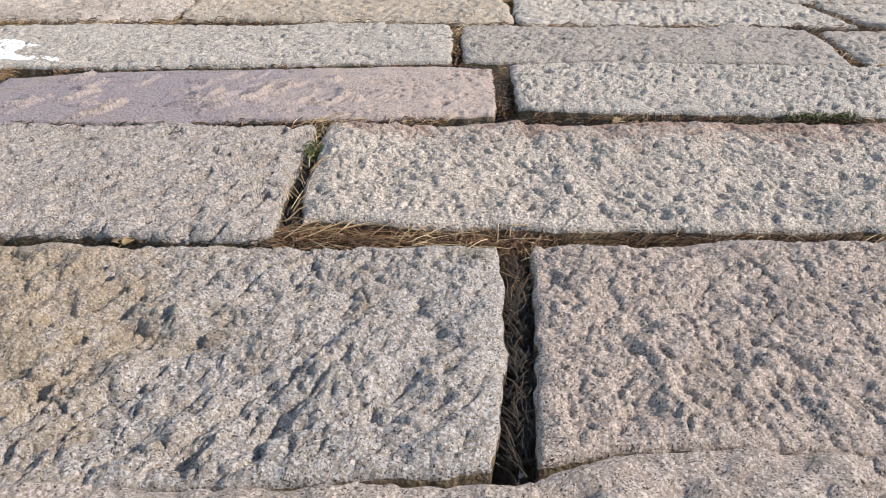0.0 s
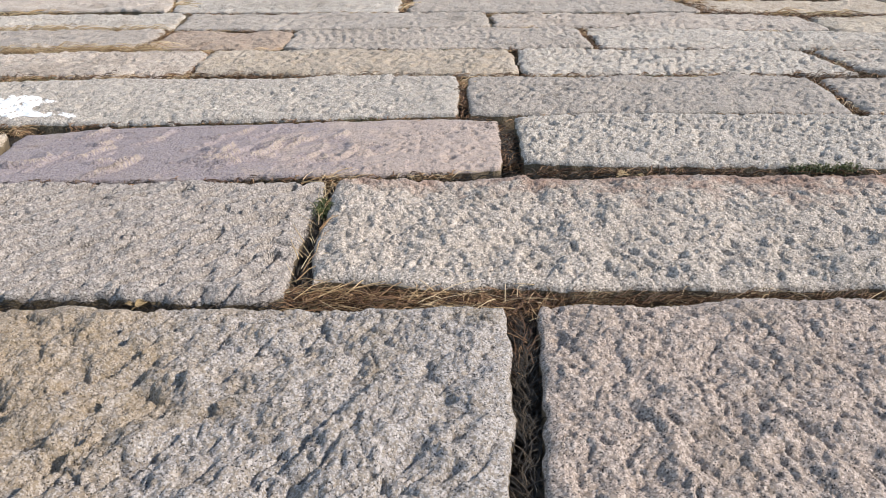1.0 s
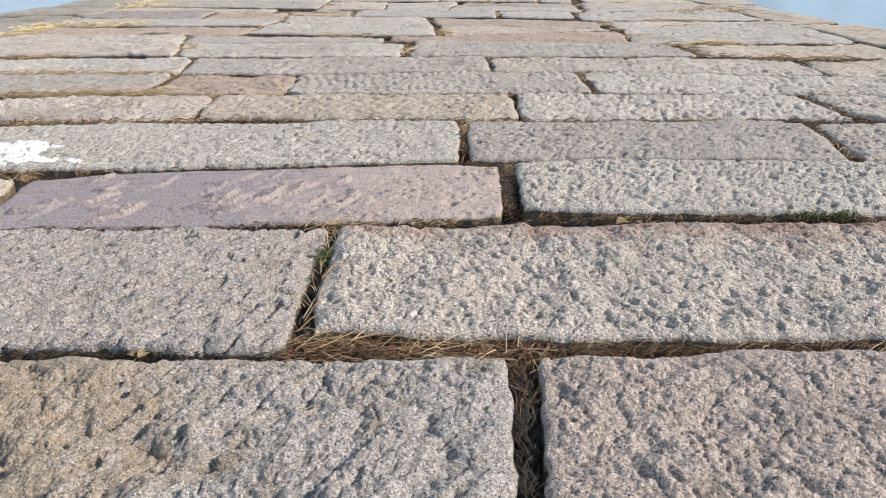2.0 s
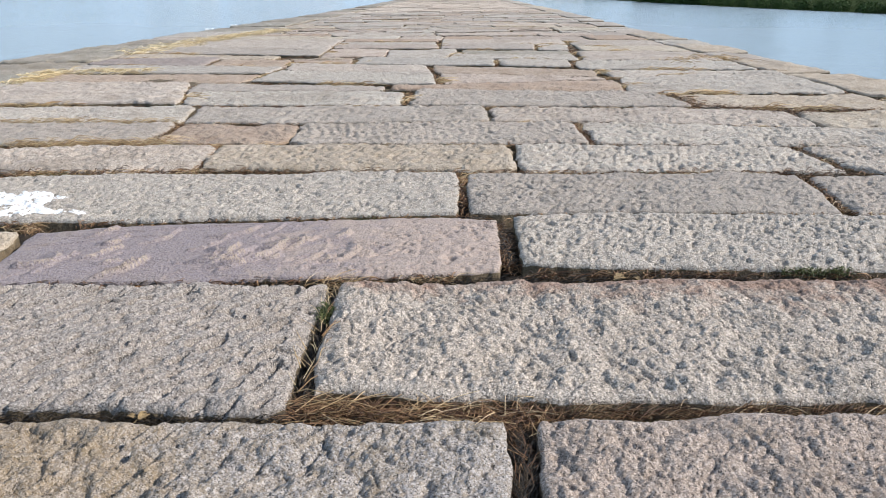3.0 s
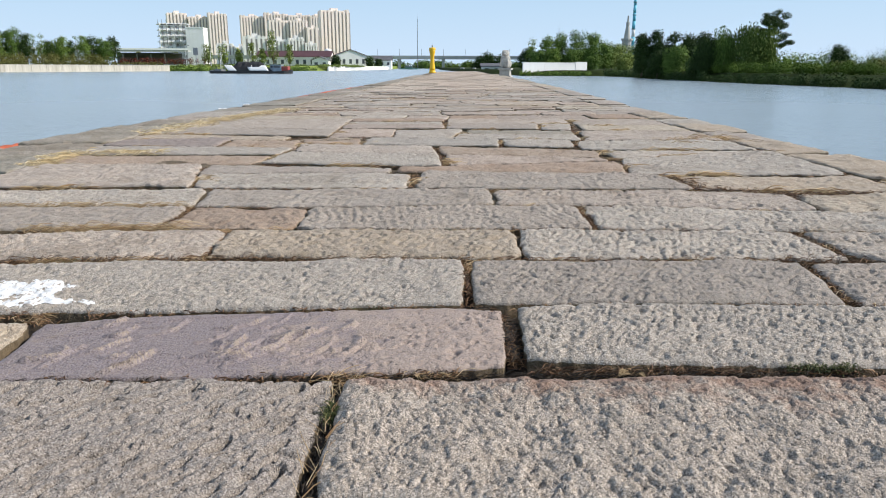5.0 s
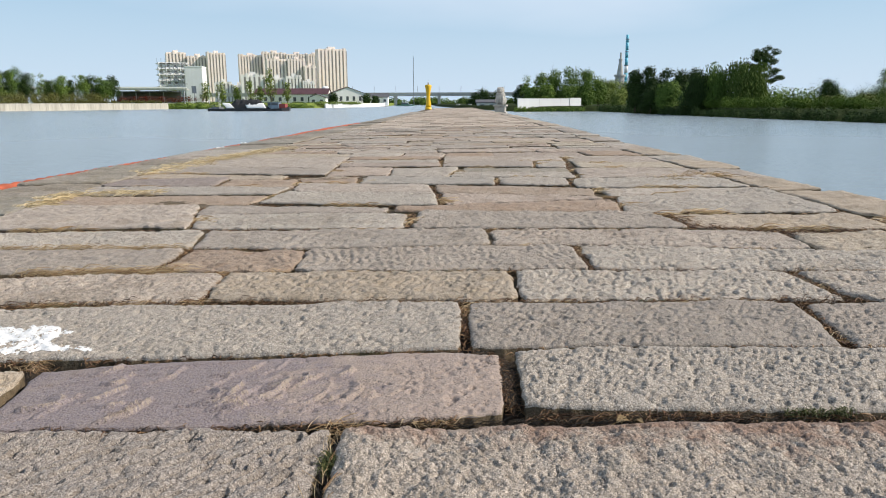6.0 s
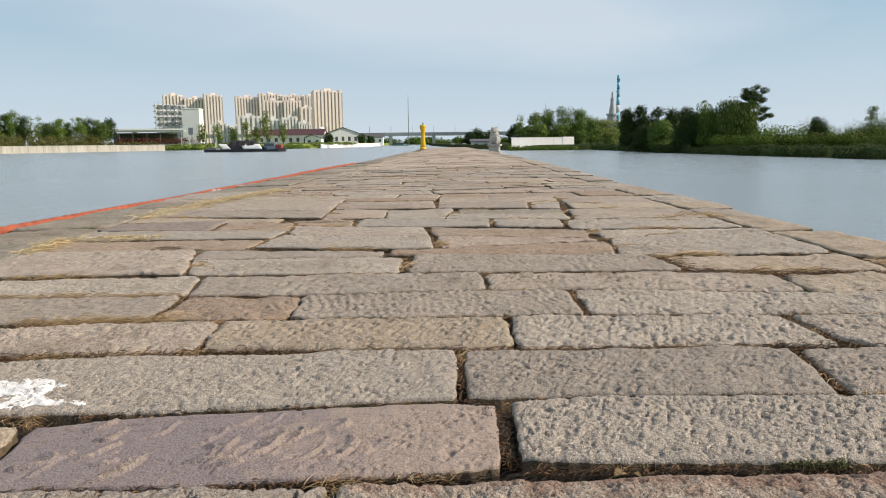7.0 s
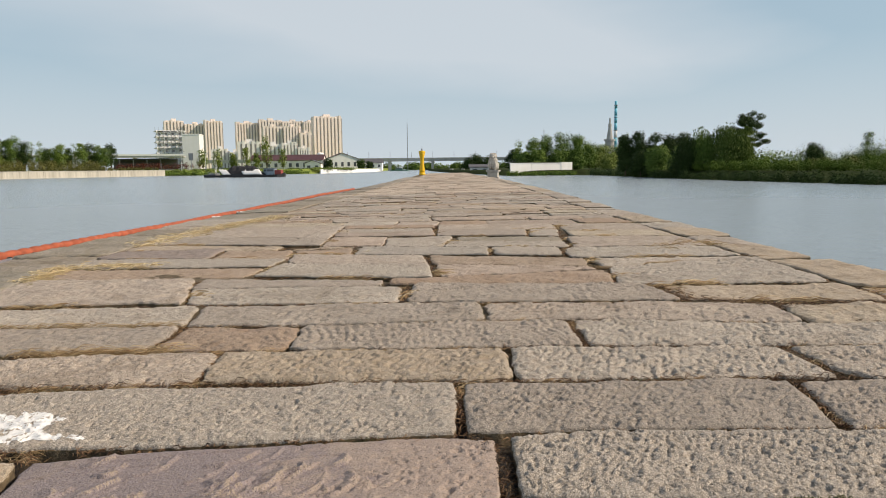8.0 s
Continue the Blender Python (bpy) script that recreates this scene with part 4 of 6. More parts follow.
def joint_growth():
    pale, brown, dark = "pale dry grass stalks lying in a paving joint", "rust-brown fibrous roots matted in a paving joint", "dark brown dead grass packed in a paving joint"
    blades("dry_grass", scatter_line([(-0.24, 0.962), (-0.1, 0.955), (0.0, 0.945)], 70, 0.030, -0.016, 1), pale, STRAW, (0.04, 0.12), 0.0008, 0.010, 0.1, 0.7)
    blades("dry_roots", scatter_line([(-0.24, 0.965), (0.0, 0.95), (0.2, 0.938)], 1000, 0.032, -0.022, 2), brown, ROOTS, (0.015, 0.06), 0.0007, 0.008, None, 3)
    blades("dry_grass", scatter_line([(-0.03, 0.95), (0.15, 0.935), (0.21, 0.932)], 60, 0.030, -0.014, 21), pale, STRAW, (0.02, 0.07), 0.0007, 0.010, None, 3)
    blades("dry_roots", scatter_line([(0.2, 0.945), (0.7, 0.942), (1.1, 0.945)], 800, 0.016, -0.018, 3), brown, ROOTS, (0.015, 0.05), 0.0007, 0.008, 0.0, 0.9)
    blades("dry_grass", scatter_line([(0.2, 0.945), (0.7, 0.942), (1.1, 0.945)], 55, 0.016, -0.012, 22), pale, STRAW, (0.02, 0.06), 0.0007, 0.010, 0.0, 0.8)
    blades("dry_roots", scatter_line([(0.13, 0.92), (0.115, 0.7), (0.10, 0.5)], 800, 0.020, -0.028, 4), dark, DARKROOTS, (0.012, 0.04), 0.0007, 0.008, 1.5, 1.3)
    blades("dry_grass", scatter_line([(0.13, 0.92), (0.12, 0.75)], 45, 0.016, -0.020, 23), pale, ROOTS, (0.02, 0.05), 0.0007, 0.008, 1.5, 1.2)
    blades("dry_roots", scatter_line([(-0.215, 0.99), (-0.22, 1.2), (-0.228, 1.42)], 520, 0.018, -0.022, 24), dark, DARKROOTS, (0.012, 0.04), 0.0008, 0.008, 1.5, 1.0)
    blades("dry_grass", scatter_line([(-0.225, 1.02), (-0.225, 1.2), (-0.23, 1.40)], 48, 0.024, -0.010, 5), "pale dry grass stalks hanging over a joint", STRAW, (0.03, 0.1), 0.0008, 0.014, 1.5, 0.9)
    blades("dry_roots", scatter_line([(-1.2, 0.945), (-0.6, 0.94), (-0.24, 0.933)], 900, 0.012, -0.022, 6), dark, DARKROOTS, (0.012, 0.04), 0.0008, 0.008, 0.0, 0.9)
    blades("dry_roots", scatter_line([(-1.1, 1.445), (-0.4, 1.45), (0.15, 1.47), (0.9, 1.46)], 1500, 0.016, -0.022, 7), dark, DARKROOTS, (0.015, 0.05), 0.0009, 0.009, 0.0, 0.9)
    blades("dry_grass", scatter_line([(-0.3, 1.44), (-0.2, 1.45), (-0.18, 1.43)], 40, 0.02, -0.012, 8), pale, STRAW, (0.03, 0.09), 0.0009, 0.010, 0.6, 0.9)
    blades("dry_grass", scatter_line([(0.2, 1.49), (0.45, 1.48), (0.9, 1.46)], 130, 0.016, -0.014, 9), pale, ROOTS, (0.02, 0.06), 0.0009, 0.010, 0.0, 0.9)
    blades("moss", scatter_line([(0.77, 1.474), (0.92, 1.468)], 300, 0.014, -0.006, 10), "green moss tuft in a paving joint", MOSS, (0.005, 0.014), 0.0013, 0.010, None, 3, "moss")
    blades("moss", scatter_line([(-0.225, 1.25), (-0.228, 1.32)], 160, 0.014, -0.012, 12), "green moss tuft in a paving joint", MOSS, (0.006, 0.02), 0.0011, 0.018, None, 3, "moss")
    blades("dry_roots", scatter_line([(0.09, 1.93), (0.12, 1.87), (0.17, 1.72), (0.165, 1.56)], 360, 0.02, -0.024, 13), dark, DARKROOTS, (0.015, 0.05), 0.001, 0.014, 1.5, 1.5)
    blades("dry_roots", scatter_line([(0.10, 1.925), (0.14, 1.86), (0.175, 1.72), (0.166, 1.56)], 520, 0.024, -0.026, 61), brown, ROOTS, (0.012, 0.05), 0.0011, 0.010, None, 3)
    blades("dry_grass", scatter_line([(-2.9, 2.49), (-1.66, 2.475), (-0.95, 2.48), (-0.5, 2.45), (0.3, 2.41), (1.3, 2.37), (2.4, 2.30)], 900, 0.025, -0.016, 14), "straw-coloured dead grass in a paving joint", ROOTS, (0.02, 0.07), 0.0013, 0.02, 0.0, 0.9)
    blades("dry_grass", scatter_line([(-1.9, 2.95), (-1.2, 2.965)], 330, 0.035, -0.010, 15), "pale dry grass stalks lying in a paving joint", STRAW, (0.04, 0.14), 0.0013, 0.03, 0.0, 0.7)
    blades("dry_grass", scatter_line([(-2.9, 3.52), (-2.2, 3.51), (-1.4, 3.46)], 360, 0.035, -0.010, 16), "pale dry grass stalks lying in a paving joint", STRAW, (0.04, 0.14), 0.0014, 0.03, 0.0, 0.7)
    blades("dry_grass", scatter_line([(-3.10, 5.0), (-3.24, 5.72), (-3.0, 5.80), (-2.4, 5.74)], 620, 0.11, -0.002, 17), "heap of pale straw along the kerb joint", PALE_STRAW, (0.06, 0.2), 0.0024, 0.03, 0.6, 1.7)
    blades("dry_grass", scatter_line([(-3.3, 7.4), (-3.3, 8.4), (-3.15, 10.0), (-2.8, 11.8)], 1000, 0.22, 0.0, 18), "heap of pale straw along the kerb joint", PALE_STRAW, (0.07, 0.24), 0.0028, 0.04, 0.8, 1.8)
    blades("dry_grass", scatter_line([(1.9, 6.1), (2.3, 6.5), (2.45, 6.2)], 130, 0.14, 0.0, 19), "wisps of pale straw along the kerb joint", STRAW, (0.05, 0.18), 0.0022, 0.03, 0.0, 1.8)
    blades("dry_roots", scatter_line([(1.34, 4.28), (1.4, 3.85), (1.75, 3.58), (2.4, 3.6)], 700, 0.06, -0.012, 20), "brown dead grass in a broken paving joint", ROOTS, (0.015, 0.06), 0.0020, 0.014, None, 3)


joint_growth()


def joint_mats():
    """Rust-brown matted roots and bleached stalks along the middle joints, with gaps."""
    rng = random.Random(77)
    lines = (([(-1.05, 1.888), (-0.4, 1.917), (0.06, 1.926)], 0.016), ([(0.2, 1.915), (0.8, 1.912), (1.6, 1.885)], 0.010), ([(-1.12, 1.82), (-1.2, 1.90), (-1.5, 1.86)], 0.04), ([(0.06, 2.40), (0.065, 2.2), (0.06, 1.95)], 0.014), ([(1.16, 1.92), (1.19, 2.1), (1.225, 2.35)], 0.018), ([(-0.9, 1.456), (-0.3, 1.462), (0.05, 1.478)], 0.014), ([(0.2, 1.50), (0.6, 1.482), (1.2, 1.465)], 0.018),
             ([(-1.7, 2.47), (-1.0, 2.48), (-0.45, 2.45), (0.2, 2.42), (1.2, 2.37), (2.0, 2.32)], 0.024), ([(-1.9, 2.95), (-0.7, 2.92), (0.6, 2.88), (1.8, 2.76)], 0.022), ([(-2.3, 3.51), (-1.4, 3.465), (-0.65, 3.40), (0.6, 3.40), (1.6, 3.2)], 0.024),
             ([(-0.92, 2.52), (-0.93, 2.9)], 0.016), ([(1.42, 2.4), (1.41, 2.75)], 0.022), ([(-1.3, 3.0), (-1.3, 3.44)], 0.018), ([(0.62, 2.9), (0.63, 3.38)], 0.014), ([(-1.4, 4.0), (-0.3, 3.94), (0.3, 3.87), (1.3, 3.78)], 0.02), ([(-1.6, 4.51), (-0.3, 4.455), (1.3, 4.285)], 0.02))
    brown, pale, green = [], [], []
    for k, (line, wide) in enumerate(lines):
        total = sum(math.dist(p, q) for p, q in zip(line, line[1:]))
        brown += scatter_line(line, int(260 * total), wide, -0.017, 300 + k, 0.008)
        for _ in range(max(1, int(total * (1.8 if line[0][1] < 2.4 else 4.4)))):
            i = rng.randrange(len(line) - 1)
            q, d = rng.random(), rng.uniform(0.05, 0.14)
            at = [line[i][j] + (line[i + 1][j] - line[i][j]) * q for j in (0, 1)]
            to = [at[j] + (line[i + 1][j] - line[i][j]) / math.dist(line[i], line[i + 1]) * d for j in (0, 1)]
            (pale if rng.random() < 0.8 else green).extend(scatter_line([at, to], int(420 * d), wide * 1.1, -0.020, rng.randrange(9999), 0.006))
    blades("dry_roots", brown, "rust-brown fibrous roots matted in the paving joints", ROOTS, (0.008, 0.034), 0.0017, 0.010, None, 3)
    blades("dry_grass", pale, "bleached stalks of dead grass in the paving joints", STRAW, (0.02, 0.09), 0.0012, 0.016, 0.0, 1.0)
    blades("moss", green, "small green tufts growing in the paving joints", MOSS, (0.006, 0.02), 0.0013, 0.016, None, 3, "moss")


joint_mats()


def far_joint_growth():
    rng = random.Random(31)
    straw, brown = [], []
    for k, line in enumerate(FRONTS):
        total = math.dist(*line)
        if rng.random() < 0.75:
            brown += scatter_line(line, int(60 * total), 0.03, -0.022, 700 + k, 0.008)
        if rng.random() < 0.45:
            q0 = rng.uniform(0, 0.6)
            ends = [tuple(line[0][j] + (line[1][j] - line[0][j]) * q for j in (0, 1)) for q in (q0, q0 + rng.uniform(0.15, 0.4))]
            straw += scatter_line(ends, int(50 * total), 0.045, -0.012, 900 + k, 0.010)
    for y, slope, a, b in LINES:
        if y > 22:
            break
        for _ in range(rng.choice((1, 2, 3))):
            x0 = rng.uniform(a, b - 0.8)
            x1 = x0 + rng.uniform(0.3, 1.4)
            places = scatter_line([(x0, y + x0 * slope - 0.02), (x1, y + x1 * slope - 0.02)], int(40 * (x1 - x0)), 0.03, -0.02, rng.randint(0, 9999))
            (straw if rng.random() < 0.4 else brown).extend(places)
    blades("dry_grass", straw, "straw-coloured dead grass in the paving joints", STRAW, (0.05, 0.18), 0.0024, 0.02, 0.0, 0.8)
    blades("dry_roots", brown, "brown dead grass in the paving joints", ROOTS, (0.02, 0.08), 0.0032, 0.016, None, 3)


far_joint_growth()


def paint_splash():
    """Spilled white paint, a ragged skin on one slab."""
    n = 90
    x, y = np.meshgrid(np.linspace(-1.66, -1.04, n + 1), np.linspace(1.905, 2.22, n + 1))
    shape = np.maximum(1 - ((x + 1.40) / 0.17) ** 2 - ((y - 2.12) / 0.085) ** 2, 1 - ((x + 1.20) / 0.13) ** 2 - ((y - 1.985) / 0.032) ** 2)
    shape = np.maximum(shape, 1 - ((x + 1.27) / 0.09) ** 2 - ((y - 2.03) / 0.09) ** 2)
    shape = shape + 0.7 * fbm(x * 16, y * 28, 3, 4, 0.6)
    on = [s for s in SLABS if abs(s[1] + 0.85) < 0.12 and abs(s[2] - 2.17) < 0.12][0]
    tree_ = BVHTree.FromPolygons([(float(a) + on[1], float(b) + on[2], float(c)) for a, b, c in on[3]], on[4].tolist())
    z = np.zeros_like(x)
    for i in range(n + 1):
        for j in range(n + 1):
            hit = tree_.ray_cast(Vector((x[i, j], y[i, j], 1.0)), Vector((0, 0, -1)), 1.03)
            z[i, j] = (hit[0].z if hit[0] else -0.01) + 0.0015
    keep = shape.ravel() > 0.12
    quads = [q for q in grid_faces(n, n).tolist() if sum(keep[i] for i in q) >= 3]
    used = sorted({i for q in quads for i in q})
    where = {i: k for k, i in enumerate(used)}
    top = [(float(x.ravel()[i]), float(y.ravel()[i]), float(z.ravel()[i])) for i in used]
    ob = mesh_object("paint_splash", top, [tuple(where[i] for i in q) for q in quads], WHITE_PAINT)
    ob.matrix_world = CROSSFALL
    tagged(ob, "ragged splash of dried white paint on a granite slab", "paint stain")


paint_splash()


def dead_leaf(x, y, length, turn):
    """A withered leaf, curled along its midrib, with a stalk."""
    verts, faces, n = [], [], 8
    for i in range(n + 1):
        q = i / n
        half = 0.42 * length * math.sin(math.pi * min(1, 0.06 + 0.94 * q)) ** 0.8
        for j in range(7):
            a = (j - 3) / 3
            verts.append((length * (q - 0.5), half * math.sin(a * 1.2), 0.012 + 0.55 * half * (1 - math.cos(a * 1.5)) + 0.10 * length * math.sin(3.2 * q) + 0.0012 * noise.noise((i, j, turn))))
    faces = grid_faces(6, n).tolist()
    ob = mesh_object("dead_leaf", verts, faces, DRY_LEAF)
    ob.modifiers.new("thick", "SOLIDIFY").thickness = 0.0012
    stalk = bmesh.new()
    bmesh.ops.create_cone(stalk, cap_ends=True, segments=5, radius1=0.0009, radius2=0.0006, depth=0.5 * length, matrix=Matrix.Translation((-0.7 * length, 0, 0.014)) @ pose(0, 0, 0, 0, 80, 12))
    me = bpy.data.meshes.new("stalk")
    stalk.to_mesh(me)
    stalk.free()
    me.materials.append(DRY_LEAF)
    stem = new("stalk", me)
    stem.parent = ob
    ob.matrix_world = CROSSFALL @ pose(x, y, -0.020, 6, 0, turn)
    tagged(ob, "small curled brown dead leaf lying in a paving joint", "leaf", "dead leaves in the joints")


DRY_LEAF = plain("withered_leaf", (0.26, 0.18, 0.085), 0.7, 0.5, 90.0, 0.0, 0.5)
dead_leaf(0.405, 1.472, 0.034, 25)
dead_leaf(0.438, 1.466, 0.024, 140)
dead_leaf(-0.455, 0.944, 0.022, 60)
dead_leaf(-0.475, 0.941, 0.016, 170)


def pebble(x, y, size, seed):
    """A small broken stone chip in a joint."""
    bm = bmesh.new()
    bmesh.ops.create_icosphere(bm, subdivisions=2, radius=size)
    for v in bm.verts:
        v.co *= 1 + 0.35 * noise.noise(v.co / size * 1.3 + Vector((seed, 0, 0)))
        v.co.z *= 0.6
    me = bpy.data.meshes.new("pebble")
    bm.to_mesh(me)
    bm.free()
    me.materials.append(TICKGREY)
    ob = new("pebble", me)
    ob.matrix_world = CROSSFALL @ pose(x, y, -0.024, 0, 0, 40 * seed)
    tagged(ob, "small pale stone chip in the soil of a joint", "stone chip", "stone chips in the joints")


for k, (px, py, ps) in enumerate(((0.110, 0.612, 0.0045), (0.105, 0.545, 0.003), (0.118, 0.70, 0.0028), (0.10, 0.505, 0.0035), (0.126, 0.86, 0.003), (-0.17, 0.958, 0.004), (0.06, 0.952, 0.0035), (0.155, 1.60, 0.005), (0.10, 1.93, 0.006))):
    pebble(px, py, ps, k)


def paper_scrap(x, y, w, d, turn):
    """A crumpled bit of white paper."""
    n = 6
    verts = [(w * (i / n - 0.5) * (1 + 0.2 * noise.noise((i, j, turn))), d * (j / n - 0.5), 0.012 + 0.018 * noise.noise((i * 0.8, j * 0.8, turn + 3))) for j in range(n + 1) for i in range(n + 1)]
    ob = mesh_object("paper_scrap", verts, grid_faces(n, n).tolist(), WHITE_PAINT)
    ob.matrix_world = CROSSFALL @ pose(x, y, 0.045, 0, 0, turn)
    tagged(ob, "crumpled scrap of white paper on the kerb stones", "litter")


paper_scrap(-3.80, 11.6, 0.13, 0.15, 20)
paper_scrap(-3.78, 12.9, 0.09, 0.12, 75)


# ---- water and banks ----
# the banks are laid out on a reduced plan; PLAN enlarges it about the camera's stand
PLAN, STAND = 1.455, Vector((0.03, 0.0, 0.77))
WATER_Z = -1.25
LEVEL = STAND.z + PLAN * (WATER_Z - STAND.z)


def on_plan(ob):
    """Sets a thing of the plan at its true place and size."""
    ob.matrix_world = Matrix.Translation(STAND) @ Matrix.Scale(PLAN, 4) @ Matrix.Translation(-STAND) @ ob.matrix_world
    return ob


SHEET = 3500.0
water = mesh_object("water", [(-SHEET, -SHEET, LEVEL), (SHEET, -SHEET, LEVEL), (SHEET, SHEET, LEVEL), (-SHEET, SHEET, LEVEL)], [(0, 1, 2, 3)], WATER, None, False)
tagged(water, "calm grey-blue canal water with small ripples", "water", kind="structure")


def boom():
    """Orange floating barrier: a fabric-covered row of floats, with a black skirt."""
    verts, faces, skirt, sf = [], [], [], []
    ring, step = 10, 0.075
    ys = np.arange(-15, 98, step)
    for i, yy in enumerate(ys):
        x = float(np.interp(yy, (-15, 23, 27, 31, 36, 44, 59, 75, 98), (-16.4, -15.1, -14.9, -14.55, -14.3, -14.05, -13.72, -13.6, -12.6))) + 0.07 * math.sin(yy * 0.55)
        r = 0.17 * (0.66 + 0.34 * abs(math.sin(math.pi * yy / 0.62)) ** 0.6)
        for j in range(ring):
            a = 2 * math.pi * j / ring
            verts.append((x + r * math.cos(a), yy, LEVEL + 0.08 + r * math.sin(a)))
        skirt += [(x + 0.135, yy, LEVEL + 0.05), (x + 0.12, yy, LEVEL - 0.3)]
        if i:
            b = ring * (i - 1)
            faces += [(b + j, b + (j + 1) % ring, b + ring + (j + 1) % ring, b + ring + j) for j in range(ring)]
            k = 2 * (i - 1)
            sf.append((k, k + 1, k + 3, k + 2))
    root = new("floating_boom")
    root.location = (0, 0, 0)
    mesh_object("float_tube", verts, faces, ORANGE, root)
    sk = mesh_object("skirt", skirt, sf, BLACK, root, False)
    so = sk.modifiers.new("thick", "SOLIDIFY")
    so.thickness = 0.012
    tagged(root, "long orange fabric floating boom on the water beside the pier", "floating boom")


boom()


def land(name, shore, outer, height, rise, mat_, label, seed=0):
    """A bank: a shoreline with a slope up to flat land that runs to the outer line."""
    verts, faces = [], []
    rows = 14
    k = len(shore)
    for (sx, sy), (ox, oy) in zip(shore, outer):
        for j in range(rows + 1):
            q = 0.0008 * j if j < 3 else 0.0024 + 0.9976 * ((j - 3) / (rows - 3)) ** 2.6
            z = WATER_Z - 0.6 + (height + 0.6 - WATER_Z) * min(1, j / 3) if j < 3 else height + rise * q + 0.15 * noise.noise((sx * 0.05 + j, sy * 0.05, seed))
            verts.append((sx + (ox - sx) * q * 0.999, sy + (oy - sy) * q, z))
    for i in range(k - 1):
        for j in range(rows):
            a = i * (rows + 1) + j
            faces.append((a, a + rows + 1, a + rows + 2, a + 1))
    ob = on_plan(mesh_object(name, verts, faces, mat_))
    tagged(ob, label, "river bank", kind="structure")
    return ob


land("ground_left_bank", [(-230, -60), (-190, 60), (-132, 204), (-106, 262), (-58, 298), (-44, 386), (-44, 520), (-60, 800)],
     [(-1500, -60), (-1500, 300), (-1500, 900), (-1400, 1500), (-900, 2200), (-600, 2400), (-300, 2500), (-100, 2500)], 0.75, 2.0, MEADOW, "grassy far bank of the canal")
land("ground_right_bank", [(46, -40), (42, 40), (40.6, 64), (37.2, 81), (34.4, 115), (34.5, 158), (14, 158), (3, 260), (-8, 420), (-20, 800)],
     [(1500, -60), (1500, 60), (1500, 300), (1500, 600), (1500, 900), (1400, 1500), (900, 2200), (600, 2400), (300, 2500), (-60, 2500)], -0.1, 1.6, EARTH, "overgrown earth bank beside the canal")


# ---- things: helpers ----
def box(bm, x0, x1, y0, y1, z0, z1):
    r = bmesh.ops.create_cube(bm, size=1.0, matrix=Matrix.LocRotScale(((x0 + x1) / 2, (y0 + y1) / 2, (z0 + z1) / 2), None, (abs(x1 - x0), abs(y1 - y0), abs(z1 - z0))))
    return r["verts"]


def cyl(bm, x, y, z0, z1, r0, r1, seg=12):
    return bmesh.ops.create_cone(bm, cap_ends=True, segments=seg, radius1=r0, radius2=r1, depth=z1 - z0, matrix=Matrix.Translation((x, y, (z0 + z1) / 2)))["verts"]


def part(name, bm, mat_, parent, label="", smooth=False):
    me = bpy.data.meshes.new(name)
    bm.to_mesh(me)
    bm.free()
    me.materials.append(mat_)
    if smooth:
        me.polygons.foreach_set("use_smooth", np.ones(len(me.polygons), dtype=bool))
    ob = new(name, me)
    ob.parent = parent
    if label:
        ob["label"] = label
    return ob


def box_part(name, dims, mat_, parent, label=""):
    bm = bmesh.new()
    box(bm, *dims)
    return part(name, bm, mat_, parent, label)


def lathe(bm, profile, seg=20):
    rings = []
    for r, z in profile:
        rings.append([bm.verts.new((r * math.cos(2 * math.pi * j / seg), r * math.sin(2 * math.pi * j / seg), z)) for j in range(seg)])
    for a, b in zip(rings, rings[1:]):
        for j in range(seg):
            bm.faces.new((a[j], a[(j + 1) % seg], b[(j + 1) % seg], b[j]))
    bm.faces.new(list(reversed(rings[0])))
    bm.faces.new(rings[-1])


def thing(name, x, y, z, label, category, group="", yaw=0.0, far=True):
    root = new(name)
    root.matrix_world = pose(x, y, z, 0, 0, yaw)
    if far:
        on_plan(root)
    return tagged(root, label, category, group)


# ---- on the pier ----
def beacon(x, y, z):
    root = thing("channel_beacon", x, y, z, "yellow painted waisted channel beacon standing on the pier", "beacon", far=False)
    bm = bmesh.new()
    lathe(bm, [(0.40, 0), (0.40, 0.10), (0.36, 0.14), (0.36, 0.28)])
    part("base", bm, YELLOW, root, "", True)
    bm = bmesh.new()
    lathe(bm, [(0.33, 0.28), (0.30, 0.6), (0.24, 1.1), (0.22, 1.55), (0.25, 1.95), (0.33, 2.35), (0.36, 2.5)])
    part("column", bm, YELLOW, root, "", True)
    bm = bmesh.new()
    lathe(bm, [(0.37, 2.5), (0.38, 2.55), (0.38, 2.72), (0.34, 2.78), (0.12, 2.82)])
    part("head", bm, YELLOW, root, "", True)
    bm = bmesh.new()
    lathe(bm, [(0.07, 2.82), (0.08, 2.9), (0.08, 3.02), (0.03, 3.1)], 10)
    part("lantern", bm, STEEL, root, "small grey lantern", True)
    bm = bmesh.new()
    cyl(bm, 0, 0, 3.1, 3.3, 0.012, 0.008, 6)
    part("rod", bm, STEEL, root)


beacon(-2.5, 82, -0.045)


